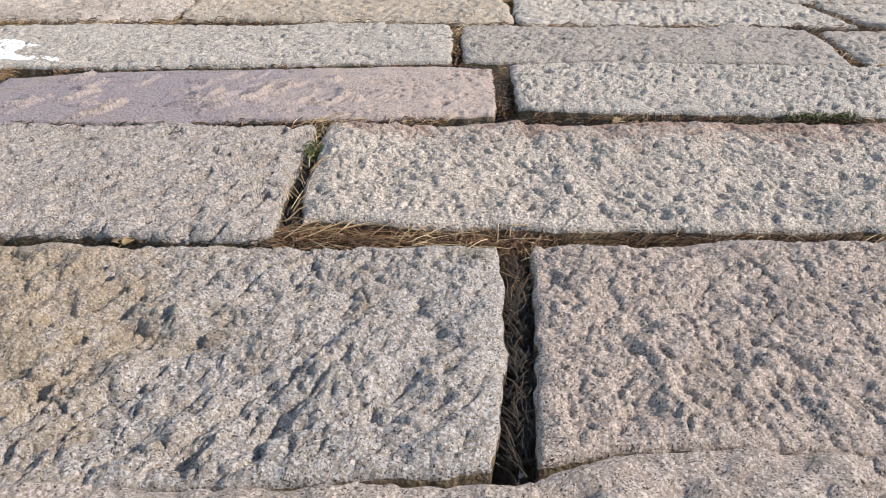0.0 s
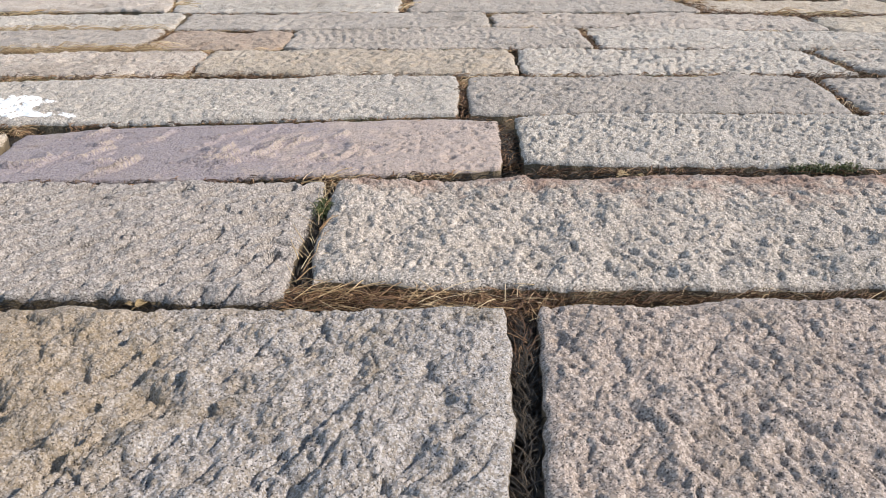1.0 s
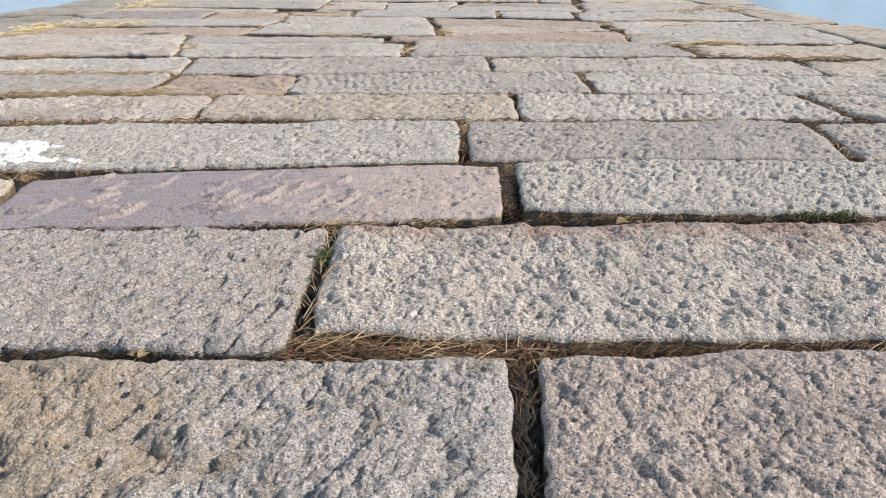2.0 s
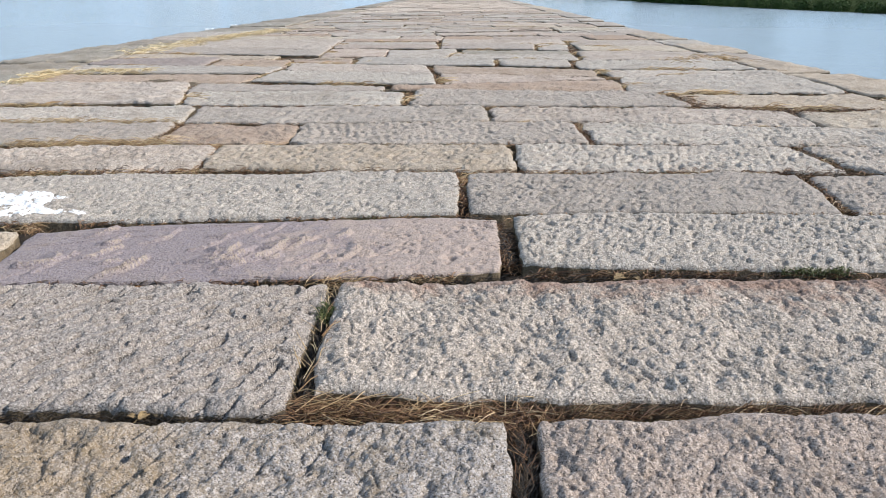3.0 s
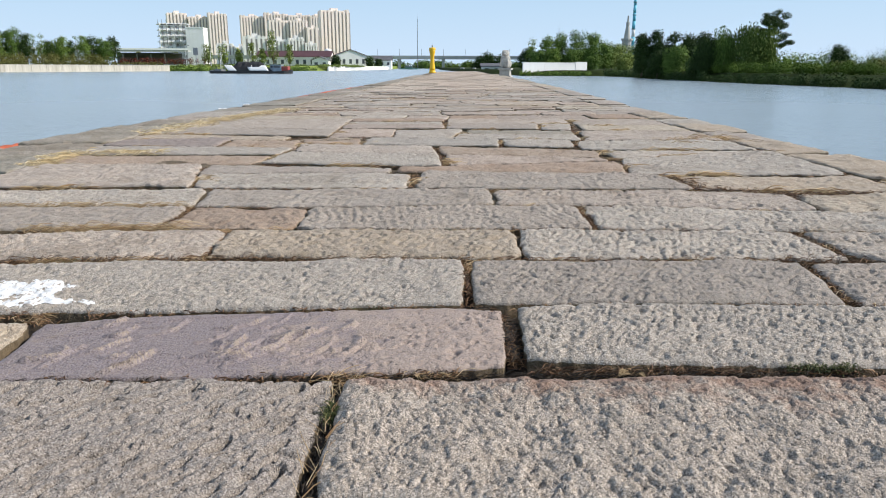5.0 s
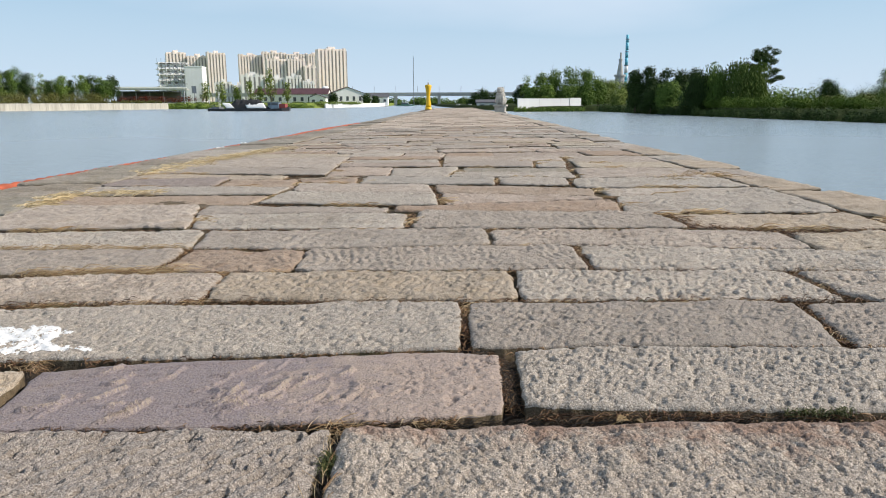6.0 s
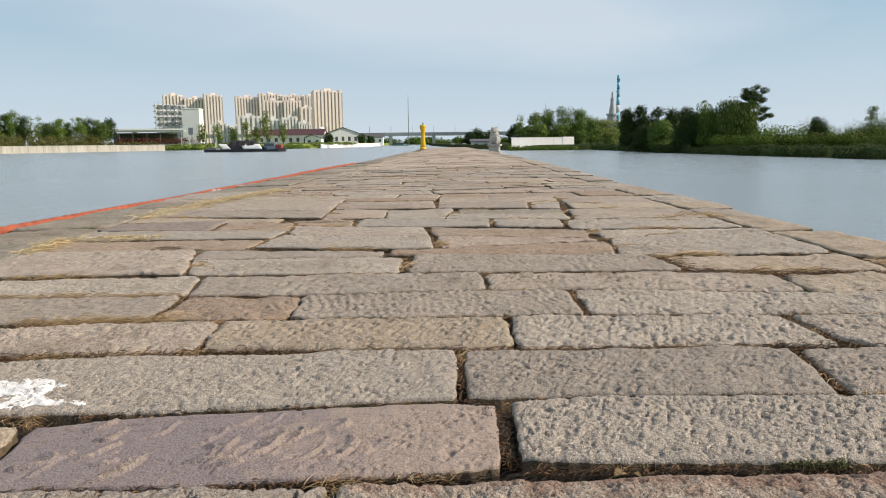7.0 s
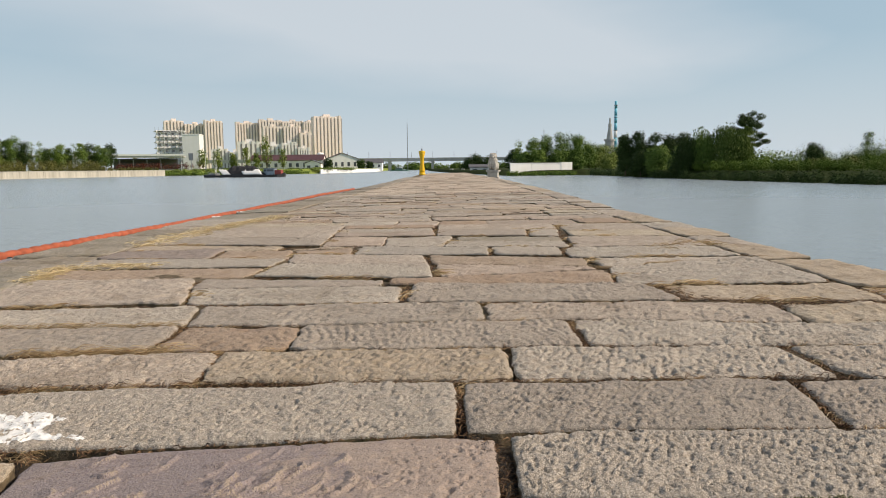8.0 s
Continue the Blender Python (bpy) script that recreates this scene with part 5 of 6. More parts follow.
def guardian_statue(x, y, z):
    bm = bmesh.new()
    box(bm, -0.30, 0.30, -0.38, 0.38, 0, 0.10)
    box(bm, -0.24, 0.24, -0.32, 0.32, 0.10, 0.42)
    box(bm, -0.31, 0.31, -0.40, 0.40, 0.42, 0.52)
    for cx, cy, cz, sx, sy, sz in ((0, 0.08, 0.76, 0.29, 0.33, 0.30), (0, -0.06, 0.98, 0.25, 0.22, 0.32), (0, -0.14, 1.32, 0.17, 0.18, 0.17), (0, -0.28, 1.27, 0.09, 0.08, 0.08),
                                   (-0.13, -0.22, 0.76, 0.07, 0.08, 0.26), (0.13, -0.22, 0.76, 0.07, 0.08, 0.26), (-0.11, -0.08, 1.45, 0.045, 0.05, 0.06), (0.11, -0.08, 1.45, 0.045, 0.05, 0.06),
                                   (0, -0.04, 1.32, 0.20, 0.17, 0.20), (-0.17, 0.18, 0.70, 0.1, 0.2, 0.16), (0.17, 0.18, 0.70, 0.1, 0.2, 0.16), (0, 0.32, 0.98, 0.07, 0.07, 0.25)):
        bmesh.ops.create_icosphere(bm, subdivisions=2, radius=1.0, matrix=Matrix.LocRotScale((cx, cy, cz), None, (sx, sy, sz)))
    me = bpy.data.meshes.new("stone_statue")
    bm.to_mesh(me)
    bm.free()
    me.materials.append(STATUE)
    ob = new("stone_statue", me)
    ob.matrix_world = pose(x, y, z, 0, 0, -12) @ Matrix.Diagonal((1.45, 1.45, 1.22, 1))
    tagged(ob, "weathered grey carved stone guardian statue on a plinth", "statue")


guardian_statue(3.58, 50, -0.06)


# ---- trees and scrub ----
def leaf_cloud(centres, n, size, seed, droop=0.0):
    """Many small leaf-clumps round the given blobs (x, y, z, rx, ry, rz), denser towards their skins."""
    rng = np.random.RandomState(seed)
    c = np.array(centres)
    weight = c[:, 3] * c[:, 4] * c[:, 5]
    pick = rng.choice(len(c), n, p=weight / weight.sum())
    d = rng.normal(size=(n, 3))
    d /= np.linalg.norm(d, axis=1)[:, None]
    r = rng.uniform(0.15, 1.0, n) ** 0.45 * rng.uniform(0.85, 1.12, n)
    p = c[pick, :3] + d * c[pick, 3:] * r[:, None]
    if droop:
        p[:, 2] -= droop * rng.uniform(0, 1, n) ** 2
    face = d + np.array([0, 0, 0.5]) + 0.45 * rng.normal(size=(n, 3))
    face /= np.linalg.norm(face, axis=1)[:, None]
    a = np.cross(face, rng.normal(size=(n, 3)))
    a /= np.linalg.norm(a, axis=1)[:, None]
    b = np.cross(face, a)
    s = size * rng.uniform(0.5, 1.3, (n, 1))
    if droop:
        a = a * 0.4 + np.array([0, 0, -1.2])
    verts = np.stack([p - a * s, p + b * s * 0.55, p + a * s, p - b * s * 0.55], 1).reshape(-1, 3)
    faces = np.arange(4 * n).reshape(-1, 4)
    return verts, faces.tolist()


def tree(x, y, z, height, width, leaf, label, seed, density=1100, size=0.26, trunk=0.22, droop=0.0, layers=0, group=""):
    rng = random.Random(seed)
    root = thing("tree", x, y, z, label, "tree", group)
    bm = bmesh.new()
    h0 = height * trunk
    r0 = 0.018 * height + 0.04
    cyl(bm, 0, 0, -0.4, h0, r0, r0 * 0.75, 8)
    cyl(bm, 0, 0, h0 * 0.98, height * 0.72, r0 * 0.75, r0 * 0.2, 7)
    blobs = []
    if layers:
        for k in range(layers):
            q = k / (layers - 1)
            rr = width * 0.5 * (1 - 0.75 * q)
            for j in range(4):
                a = rng.uniform(0, 6.28)
                blobs.append((math.cos(a) * rr * 0.55, math.sin(a) * rr * 0.55, h0 + (height - h0) * (0.1 + 0.88 * q) + rng.uniform(-0.3, 0.3), rr * 0.62, rr * 0.62, 0.22 + 0.35 * (1 - q)))
    else:
        for k in range(20):
            a, q = rng.uniform(0, 6.28), rng.uniform(0, 1)
            rad = width * 0.5 * rng.uniform(0.25, 0.75) * (1 - 0.45 * q)
            s = width * rng.uniform(0.18, 0.30)
            blobs.append((math.cos(a) * rad, math.sin(a) * rad, h0 + (height - h0) * (0.12 + 0.80 * q), s, s, s * rng.uniform(0.7, 1.0)))
        blobs += [(0, 0, h0 + (height - h0) * q, width * w, width * w, (height - h0) * 0.24) for q, w in ((0.22, 0.40), (0.48, 0.40), (0.72, 0.27))]
    for bx, by, bz, *_ in blobs[:7]:
        start = Vector((0, 0, h0 * rng.uniform(0.8, 1.6)))
        end = Vector((bx, by, bz))
        d = end - start
        m = Matrix.Translation((start + end) / 2) @ d.to_track_quat("Z", "Y").to_matrix().to_4x4()
        bmesh.ops.create_cone(bm, cap_ends=False, segments=5, radius1=r0 * 0.4, radius2=r0 * 0.1, depth=d.length, matrix=m)
    part("trunk", bm, BARK, root, "", True)
    v, f = leaf_cloud(blobs, int(density * 1.25), size * 1.0, seed, droop)
    mesh_object("crown", v, f, leaf, root, False)
    return root


def spreading_pine(x, y, z):
    """An old pine with a bare leaning stem and flat boughs of uneven reach."""
    root = thing("tree", x, y, z, "dark pine with flat uneven boughs above the willows", "tree")
    rng = random.Random(75)
    bm = bmesh.new()
    stem = [Vector((0, 0, -0.4)), Vector((0.15, 0, 3.0)), Vector((0.1, 0.1, 5.6)), Vector((-0.2, 0, 8.0))]
    blobs = []
    for k, (a, b) in enumerate(zip(stem, stem[1:])):
        m = Matrix.Translation((a + b) / 2) @ (b - a).to_track_quat("Z", "Y").to_matrix().to_4x4()
        bmesh.ops.create_cone(bm, cap_ends=False, segments=8, radius1=0.24 - 0.06 * k, radius2=0.18 - 0.06 * k, depth=(b - a).length * 1.04, matrix=m)
    for q, reach, way in ((4.2, 3.5, 0.1), (5.0, 2.6, -0.2), (4.6, 2.2, 3.3), (6.1, 2.7, 0.25), (6.0, 1.9, 2.9), (7.2, 2.1, 0.0), (7.0, 1.3, 3.4), (8.2, 1.2, 0.5), (8.3, 0.9, 3.0), (5.4, 2.0, 1.6), (6.6, 1.6, 4.6)):
        tip = Vector((math.cos(way) * reach, math.sin(way) * reach, q + rng.uniform(0.1, 1.0)))
        start = Vector((0.05, 0, q - 0.5))
        m = Matrix.Translation((start + tip) / 2) @ (tip - start).to_track_quat("Z", "Y").to_matrix().to_4x4()
        bmesh.ops.create_cone(bm, cap_ends=False, segments=5, radius1=0.08, radius2=0.03, depth=(tip - start).length, matrix=m)
        for j in range(6):
            w = 0.15 + 0.17 * j
            c = start.lerp(tip, w)
            s = rng.uniform(0.45, 0.85)
            blobs.append((c.x + rng.uniform(-0.3, 0.3), c.y + rng.uniform(-0.4, 0.4), c.z + rng.uniform(-0.1, 0.5), s, s, rng.uniform(0.25, 0.6)))
    part("trunk", bm, BARK, root, "", True)
    v, f = leaf_cloud(blobs, 13000, 0.10, 75)
    mesh_object("crown", v, f, LEAF_DARK, root, False)


def scrub(name, line, width, height, leaf, label, n, size, seed, base=0.0, category="shrubs"):
    """A ragged belt of bushes along a line, as one mass."""
    rng = random.Random(seed)
    blobs = []
    for (x0, y0), (x1, y1) in zip(line, line[1:]):
        for k in range(max(2, int(math.dist((x0, y0), (x1, y1)) / (width * 0.11)))):
            q = rng.random()
            s = rng.uniform(0.4, 1.0)
            blobs.append((x0 + (x1 - x0) * q + rng.gauss(0, width * 0.3), y0 + (y1 - y0) * q + rng.gauss(0, width * 0.3), base + height * 0.42 * s, width * 0.42 * s, width * 0.42 * s, height * 0.52 * s))
    v, f = leaf_cloud(blobs, n, size, seed)
    ob = on_plan(mesh_object(name, v, f, leaf, None, False))
    tagged(ob, label, category, kind="stuff")


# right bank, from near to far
# leaf colours paint the bank's shaded face below and its lit top above
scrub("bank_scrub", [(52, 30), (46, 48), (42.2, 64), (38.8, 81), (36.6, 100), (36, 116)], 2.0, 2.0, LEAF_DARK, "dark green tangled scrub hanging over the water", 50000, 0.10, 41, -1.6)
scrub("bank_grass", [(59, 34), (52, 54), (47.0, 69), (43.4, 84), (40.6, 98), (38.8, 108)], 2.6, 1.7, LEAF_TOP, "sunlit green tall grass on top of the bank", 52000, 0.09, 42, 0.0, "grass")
scrub("bank_grass", [(70, 52), (56, 72), (48, 88)], 4.0, 1.7, LEAF_OLIVE, "brownish green weeds behind the bank", 9000, 0.14, 46, 0.3, "weeds")
scrub("reed_bed", [(88, 62), (74, 80), (64, 96), (54, 106)], 5.0, 4.4, LEAF_TOP, "light green reeds and young shrubs behind the bank", 48000, 0.09, 43, 0.4, "reeds")
scrub("bank_grass", [(90, 50), (72, 62), (60, 70), (51, 80)], 5.0, 2.2, LEAF_TOP, "mixed green weeds on the flat ground behind the bank", 18000, 0.13, 47, 0.1, "weeds")
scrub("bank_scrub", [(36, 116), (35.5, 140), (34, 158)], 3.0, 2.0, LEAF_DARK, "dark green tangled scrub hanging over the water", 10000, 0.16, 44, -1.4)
scrub("bank_scrub", [(30, 160), (24, 160), (15, 160)], 1.6, 1.5, LEAF, "low green bushes under the white wall", 8000, 0.14, 45, -1.4)
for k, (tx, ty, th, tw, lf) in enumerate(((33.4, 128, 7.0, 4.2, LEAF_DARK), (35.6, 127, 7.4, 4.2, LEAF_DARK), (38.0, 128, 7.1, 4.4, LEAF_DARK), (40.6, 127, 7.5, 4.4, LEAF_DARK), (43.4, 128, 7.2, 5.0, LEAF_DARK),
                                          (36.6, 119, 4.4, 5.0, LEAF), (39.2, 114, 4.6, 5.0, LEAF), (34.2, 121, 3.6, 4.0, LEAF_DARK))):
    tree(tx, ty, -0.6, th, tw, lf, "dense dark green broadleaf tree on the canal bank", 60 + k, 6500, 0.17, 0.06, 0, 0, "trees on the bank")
# leaf colours go from dark left to light right, painting the sun from the right
for k, (tx, ty, th, tw) in enumerate(((37.8, 109, 5.6, 5.4), (40.2, 108, 7.0, 5.6), (42.8, 106, 7.6, 6.2), (45.2, 106, 7.2, 5.4))):
    tree(tx, ty, -0.6, th, tw, (LEAF_DARK, LEAF, LEAF_WILLOW, LEAF_WILLOW)[k], "full willow with drooping green foliage on the bank", 70 + k, 9000, 0.14, 0.08, 1.8, 0, "willows on the bank")
spreading_pine(46.7, 108, -0.4)
tree(50.4, 95, 0.4, 3.3, 2.8, LEAF_DARK, "small round dark evergreen tree", 76, 3200, 0.11, 0.10)
tree(66.6, 110, 0.8, 4.9, 2.4, LEAF, "slender young tree with a sparse crown", 77, 420, 0.13, 0.5)
for k, (tx, ty, th, tw) in enumerate(((19.6, 182, 8.4, 3.6), (22.8, 180, 8.4, 5.5), (26.5, 183, 9.6, 6.5), (30.5, 181, 10.2, 7.0), (34.6, 184, 10.0, 7.0), (38, 182, 7.6, 5.5), (24, 176, 5.6, 6), (29, 176, 5.8, 6), (33.4, 177, 6.2, 6), (20, 176, 5, 4.4))):
    tree(tx, ty, -0.6, th, tw, LEAF, "mature green broadleaf tree behind the white wall", 80 + k, 380 if k == 0 else 2600, 0.23, 0.35 if k == 0 else 0.10, 0, 0, "trees behind the wall")
for k, (tx, ty, th, tw) in enumerate(((41.5, 190, 7.0, 5), (45, 198, 7.6, 6), (41.5, 175, 4.0, 5), (49, 200, 6.5, 7))):
    tree(tx, ty, -0.4, th, tw, LEAF_LIGHT, "light green broadleaf tree", 90 + k, 2600, 0.2, 0.12, 0, 0, "trees beyond the wall")
for k, (tx, ty, th, tw) in enumerate(((11, 300, 5.6, 9), (15, 300, 7.0, 9), (19.5, 298, 6.0, 8), (26, 262, 8.0, 7), (28, 250, 6.5, 7))):
    tree(tx, ty, -0.9, th, tw, LEAF_DARK, "dark green tree by the far landing", 95 + k, 1900, 0.3, 0.06, 0, 0, "trees by the landing")


# left bank
def quay():
    p, q = Vector((-190, 60, 0)), Vector((-105, 262, 0))
    root = new("quay_wall")
    root.matrix_world = Matrix.Translation(p) @ (q - p).to_track_quat("Y", "Z").to_matrix().to_4x4()
    on_plan(root)
    length, n = (q - p).length, 44
    for k in range(n):
        a, b = length * k / n, length * (k + 1) / n - 0.08
        box_part("wall_panel", (-0.4, 0.4, a, b, WATER_Z - 0.5, 0.78), QUAY, root)
    box_part("coping", (-0.5, 0.5, 0, length, 0.78, 0.95), QUAY, root)
    tagged(root, "long pale concrete quay wall with stained vertical joints", "quay wall", kind="structure")


quay()
q0, q1 = (-180, 92), (-107, 264)
scrub("verge", [(-152, 162), (-138, 196), (-108, 266)], 2.2, 1.5, LEAF_OLIVE, "brownish dry grass verge on top of the quay", 12000, 0.2, 51, 0.85, "grass")
scrub("hedge", [(-158, 184), (-146, 206), (-124, 254)], 3.6, 4.4, LEAF_OLIVE, "olive-brown hedge along the quay", 24000, 0.2, 53, 1.0, "hedge")
scrub("hedge", [(-140, 222), (-137, 228)], 2.4, 2.6, LEAF_RED, "dark red-leaved hedge behind the quay", 900, 0.28, 56, 1.0, "hedge")
scrub("hedge", [(-120, 252), (-108, 274), (-100, 282)], 3.0, 3.0, LEAF_RED, "dark red-leaved hedge behind the quay", 2200, 0.24, 52, 1.4, "hedge")
scrub("bank_scrub", [(-104, 264), (-84, 280), (-60, 298)], 5.0, 2.2, LEAF, "green bushes at the water's edge", 9000, 0.28, 54, -1.2)
scrub("bank_grass", [(-104, 268), (-84, 288), (-58, 312), (-48, 360)], 6.0, 1.6, LEAF_LIGHT, "bright green grass slope on the far bank", 12000, 0.3, 57, 0.2, "grass")
scrub("distant_woods", [(-90, 690), (60, 700), (120, 690)], 16.0, 9.0, LEAF, "hazy belt of distant green trees beyond the bridge", 12000, 1.0, 58, -1.0, "woods")
scrub("distant_woods", [(40, 330), (110, 330), (260, 300)], 14.0, 9.5, LEAF, "belt of green trees behind the right bank", 20000, 0.55, 59, -0.5, "woods")
row = random.Random(21)
for k in range(20):
    u = -24 + 12.6 * k
    ty = 224 + 0.195 * u + row.uniform(-3, 5)
    tx = -(0.652 - 0.000816 * u) * ty
    thin = k in (8, 9, 14)
    tall = 10.5 if thin else (12.6 if k < 8 else 10.2) + row.uniform(-2.6, 1.0)
    tree(tx, ty, 0.8, tall, 4.5 if thin else row.uniform(4.6, 7.0), LEAF_DARK if k % 3 == 1 else LEAF, "green broadleaf tree in a row behind the quay", 110 + k, 500 if thin else 2000, 0.24, 0.16, 0, 0, "trees behind the quay")
for k, (tx, ty, th, tw, dn) in enumerate(((-131, 380, 12, 7, 500), (-124, 384, 12, 7, 450), (-110, 390, 13, 6, 400), (-100, 395, 21, 8, 600), (-92, 400, 13, 6, 400), (-118, 392, 9, 6, 500), (-105, 392, 9, 6, 500))):
    tree(tx, ty, 1.0, th, tw, LEAF_LIGHT, "tall thin young tree in front of the buildings", 130 + k, int(dn * 1.3), 0.45, 0.08, 0, 0, "young trees by the buildings")
for k, (tx, ty, th, tw) in enumerate(((-82, 430, 5, 10), (-71, 432, 7, 7), (-52, 440, 6, 8), (-47, 445, 5, 6))):
    tree(tx, ty, 0.0, th, tw, LEAF_DARK, "dark green tree beside the warehouses", 140 + k, 800, 0.5, 0.12, 0, 0, "trees by the warehouses")


# ---- buildings ----
def tower(x, y, w, d, h, bays, label, mat_, yaw=0.0, group="apartment towers"):
    """A slab block: projecting bays between recessed window bands, floor by floor, with a parapet and a lift house."""
    root = thing("apartment_tower", x, y, 0, label, "apartment building", group, yaw)
    box_part("core", (-w / 2 + 0.6, w / 2 - 0.6, -d / 2 + 0.8, d / 2, 0, h), mat_, root)
    pitch = w / bays
    rng = random.Random(int(x * 7 + w))
    for k in range(bays):
        a = -w / 2 + k * pitch
        top = h + rng.choice((0, 0, 1.5, 2.6))
        box_part("bay", (a + pitch * 0.02, a + pitch * 0.58, -d / 2 - 0.6, d / 2 + 0.3, 0, top), mat_, root)
        box_part("window_band", (a + pitch * 0.62, a + pitch * 0.98, -d / 2 + 0.70, -d / 2 + 0.78, 1.5, h - 1.4), HAZEGLASS, root)
    box_part("parapet", (-w / 2 + 0.8, w / 2 - 0.8, -d / 2 + 0.9, d / 2 - 0.2, h, h + 1.2), mat_, root)
    box_part("lift_house", (-w * 0.12, w * 0.12, -d * 0.2, d * 0.25, h + 1.2, h + 4.5), mat_, root)


tower(-166, 1000, 41, 18, 73, 8, "tall cream apartment tower with vertical window bands", HAZECREAM, 24)
tower(-308, 1100, 34, 18, 72, 8, "cream high-rise apartment block with dark window bands", HAZECREAM, 22)
tower(-272, 1105, 36, 18, 76, 8, "cream high-rise apartment block with dark window bands", HAZECREAM, 22)
tower(-238, 1110, 34, 18, 74, 8, "cream high-rise apartment block with dark window bands", HAZECREAM, 22)
tower(-212, 1110, 20, 18, 73, 5, "cream high-rise apartment block with dark window bands", HAZECREAM, 22)
tower(-231, 950, 27, 16, 57, 6, "cream mid-rise apartment block with dark window bands", HAZECREAM, 22)
tower(-206, 955, 24, 16, 57, 6, "cream mid-rise apartment block with dark window bands", HAZECREAM, 22)
tower(-187, 950, 16, 16, 48, 3, "cream mid-rise apartment block with dark window bands", HAZECREAM, 22)
tower(-403, 1050, 28, 18, 73, 6, "cream high-rise apartment block with dark window bands", HAZECREAM, 26)
tower(-373, 1055, 30, 18, 68, 7, "cream high-rise apartment block with dark window bands", HAZECREAM, 26)
tower(-344, 1050, 26, 18, 72, 6, "cream high-rise apartment block with dark window bands", HAZECREAM, 26)
for k, (tx, ty, w, h) in enumerate(((-222, 800, 26, 31), (-196, 805, 22, 28), (-176, 800, 18, 29), (-160, 802, 14, 23), (-262, 820, 20, 24), (-243, 815, 14, 20))):
    tower(tx, ty, w, 14, h, 5, "pale low-rise apartment block", PALE, 18, "low apartment blocks")


def scaffolded_building(x, y, w, d, h):
    """A concrete frame under construction, wrapped in scaffold poles and nets."""
    root = thing("scaffolded_building", x, y, 1.0, "unfinished pale concrete building wrapped in scaffolding", "building", "", 28)
    floors = 7
    fh = h / floors
    box_part("core", (-w / 2 + 1.4, w / 2 - 1.4, -d / 2 + 1.4, d / 2 - 1.4, 0, h - 0.6), WHITEWALL, root)
    for f in range(floors + 1):
        box_part("floor_slab", (-w / 2, w / 2, -d / 2, d / 2, f * fh - 0.22, f * fh + 0.22), WHITEWALL, root)
    for k in range(5):
        a = -w / 2 + 0.3 + (w - 0.6) * k / 4
        box_part("column", (a - 0.3, a + 0.3, -d / 2 - 0.05, -d / 2 + 0.5, 0.22, h), WHITEWALL, root)
    for k in range(9):
        a = -w / 2 - 0.6 + (w + 1.2) * k / 8
        box_part("scaffold_pole", (a - 0.08, a + 0.08, -d / 2 - 1.3, -d / 2 - 1.14, 0, h + 2.0), STEEL, root)
    for f in range(1, floors + 1):
        box_part("scaffold_deck", (-w / 2 - 0.8, w / 2 + 0.8, -d / 2 - 1.12, -d / 2 - 0.3, f * fh - 0.9, f * fh - 0.78), STEEL, root)
        for k in range(4):
            a = -w / 2 + 0.9 + (w - 0.6) * k / 4
            box_part("opening", (a, a + 1.3, -d / 2 + 1.30, -d / 2 + 1.38, f * fh - fh + 1.0, f * fh - 1.0), HAZEGLASS, root)


scaffolded_building(-157, 402, 15.5, 14, 22)


def plain_block(name, x, y, w, d, h, mat_, label, rows, cols, yaw=0.0):
    root = thing(name, x, y, 0.6, label, "building", "", yaw)
    walls = box_part("wall", (-w / 2, w / 2, -d / 2, d / 2, 0, h), mat_, root)
    box_part("parapet", (-w / 2 - 0.15, w / 2 + 0.15, -d / 2 - 0.15, d / 2 + 0.15, h, h + 0.6), mat_, root)
    for r in range(rows):
        for c in range(cols):
            a, b = -w / 2 + w * (c + 0.3) / cols, h * (r + 0.35) / rows
            win = box_part("window", (a, a + 0.4 * w / cols, -d / 2 - 0.02, -d / 2 + 0.02, b, b + 0.4 * h / rows), SHADEGLASS, walls)
    return root


plain_block("annex_building", -140, 392, 9, 12, 19.5, WHITEWALL, "blank white rendered block beside the scaffolding", 0, 2, 8)
plain_block("far_block", -300, 830, 26, 12, 15, PALE, "low pale block at the foot of the towers", 3, 6)


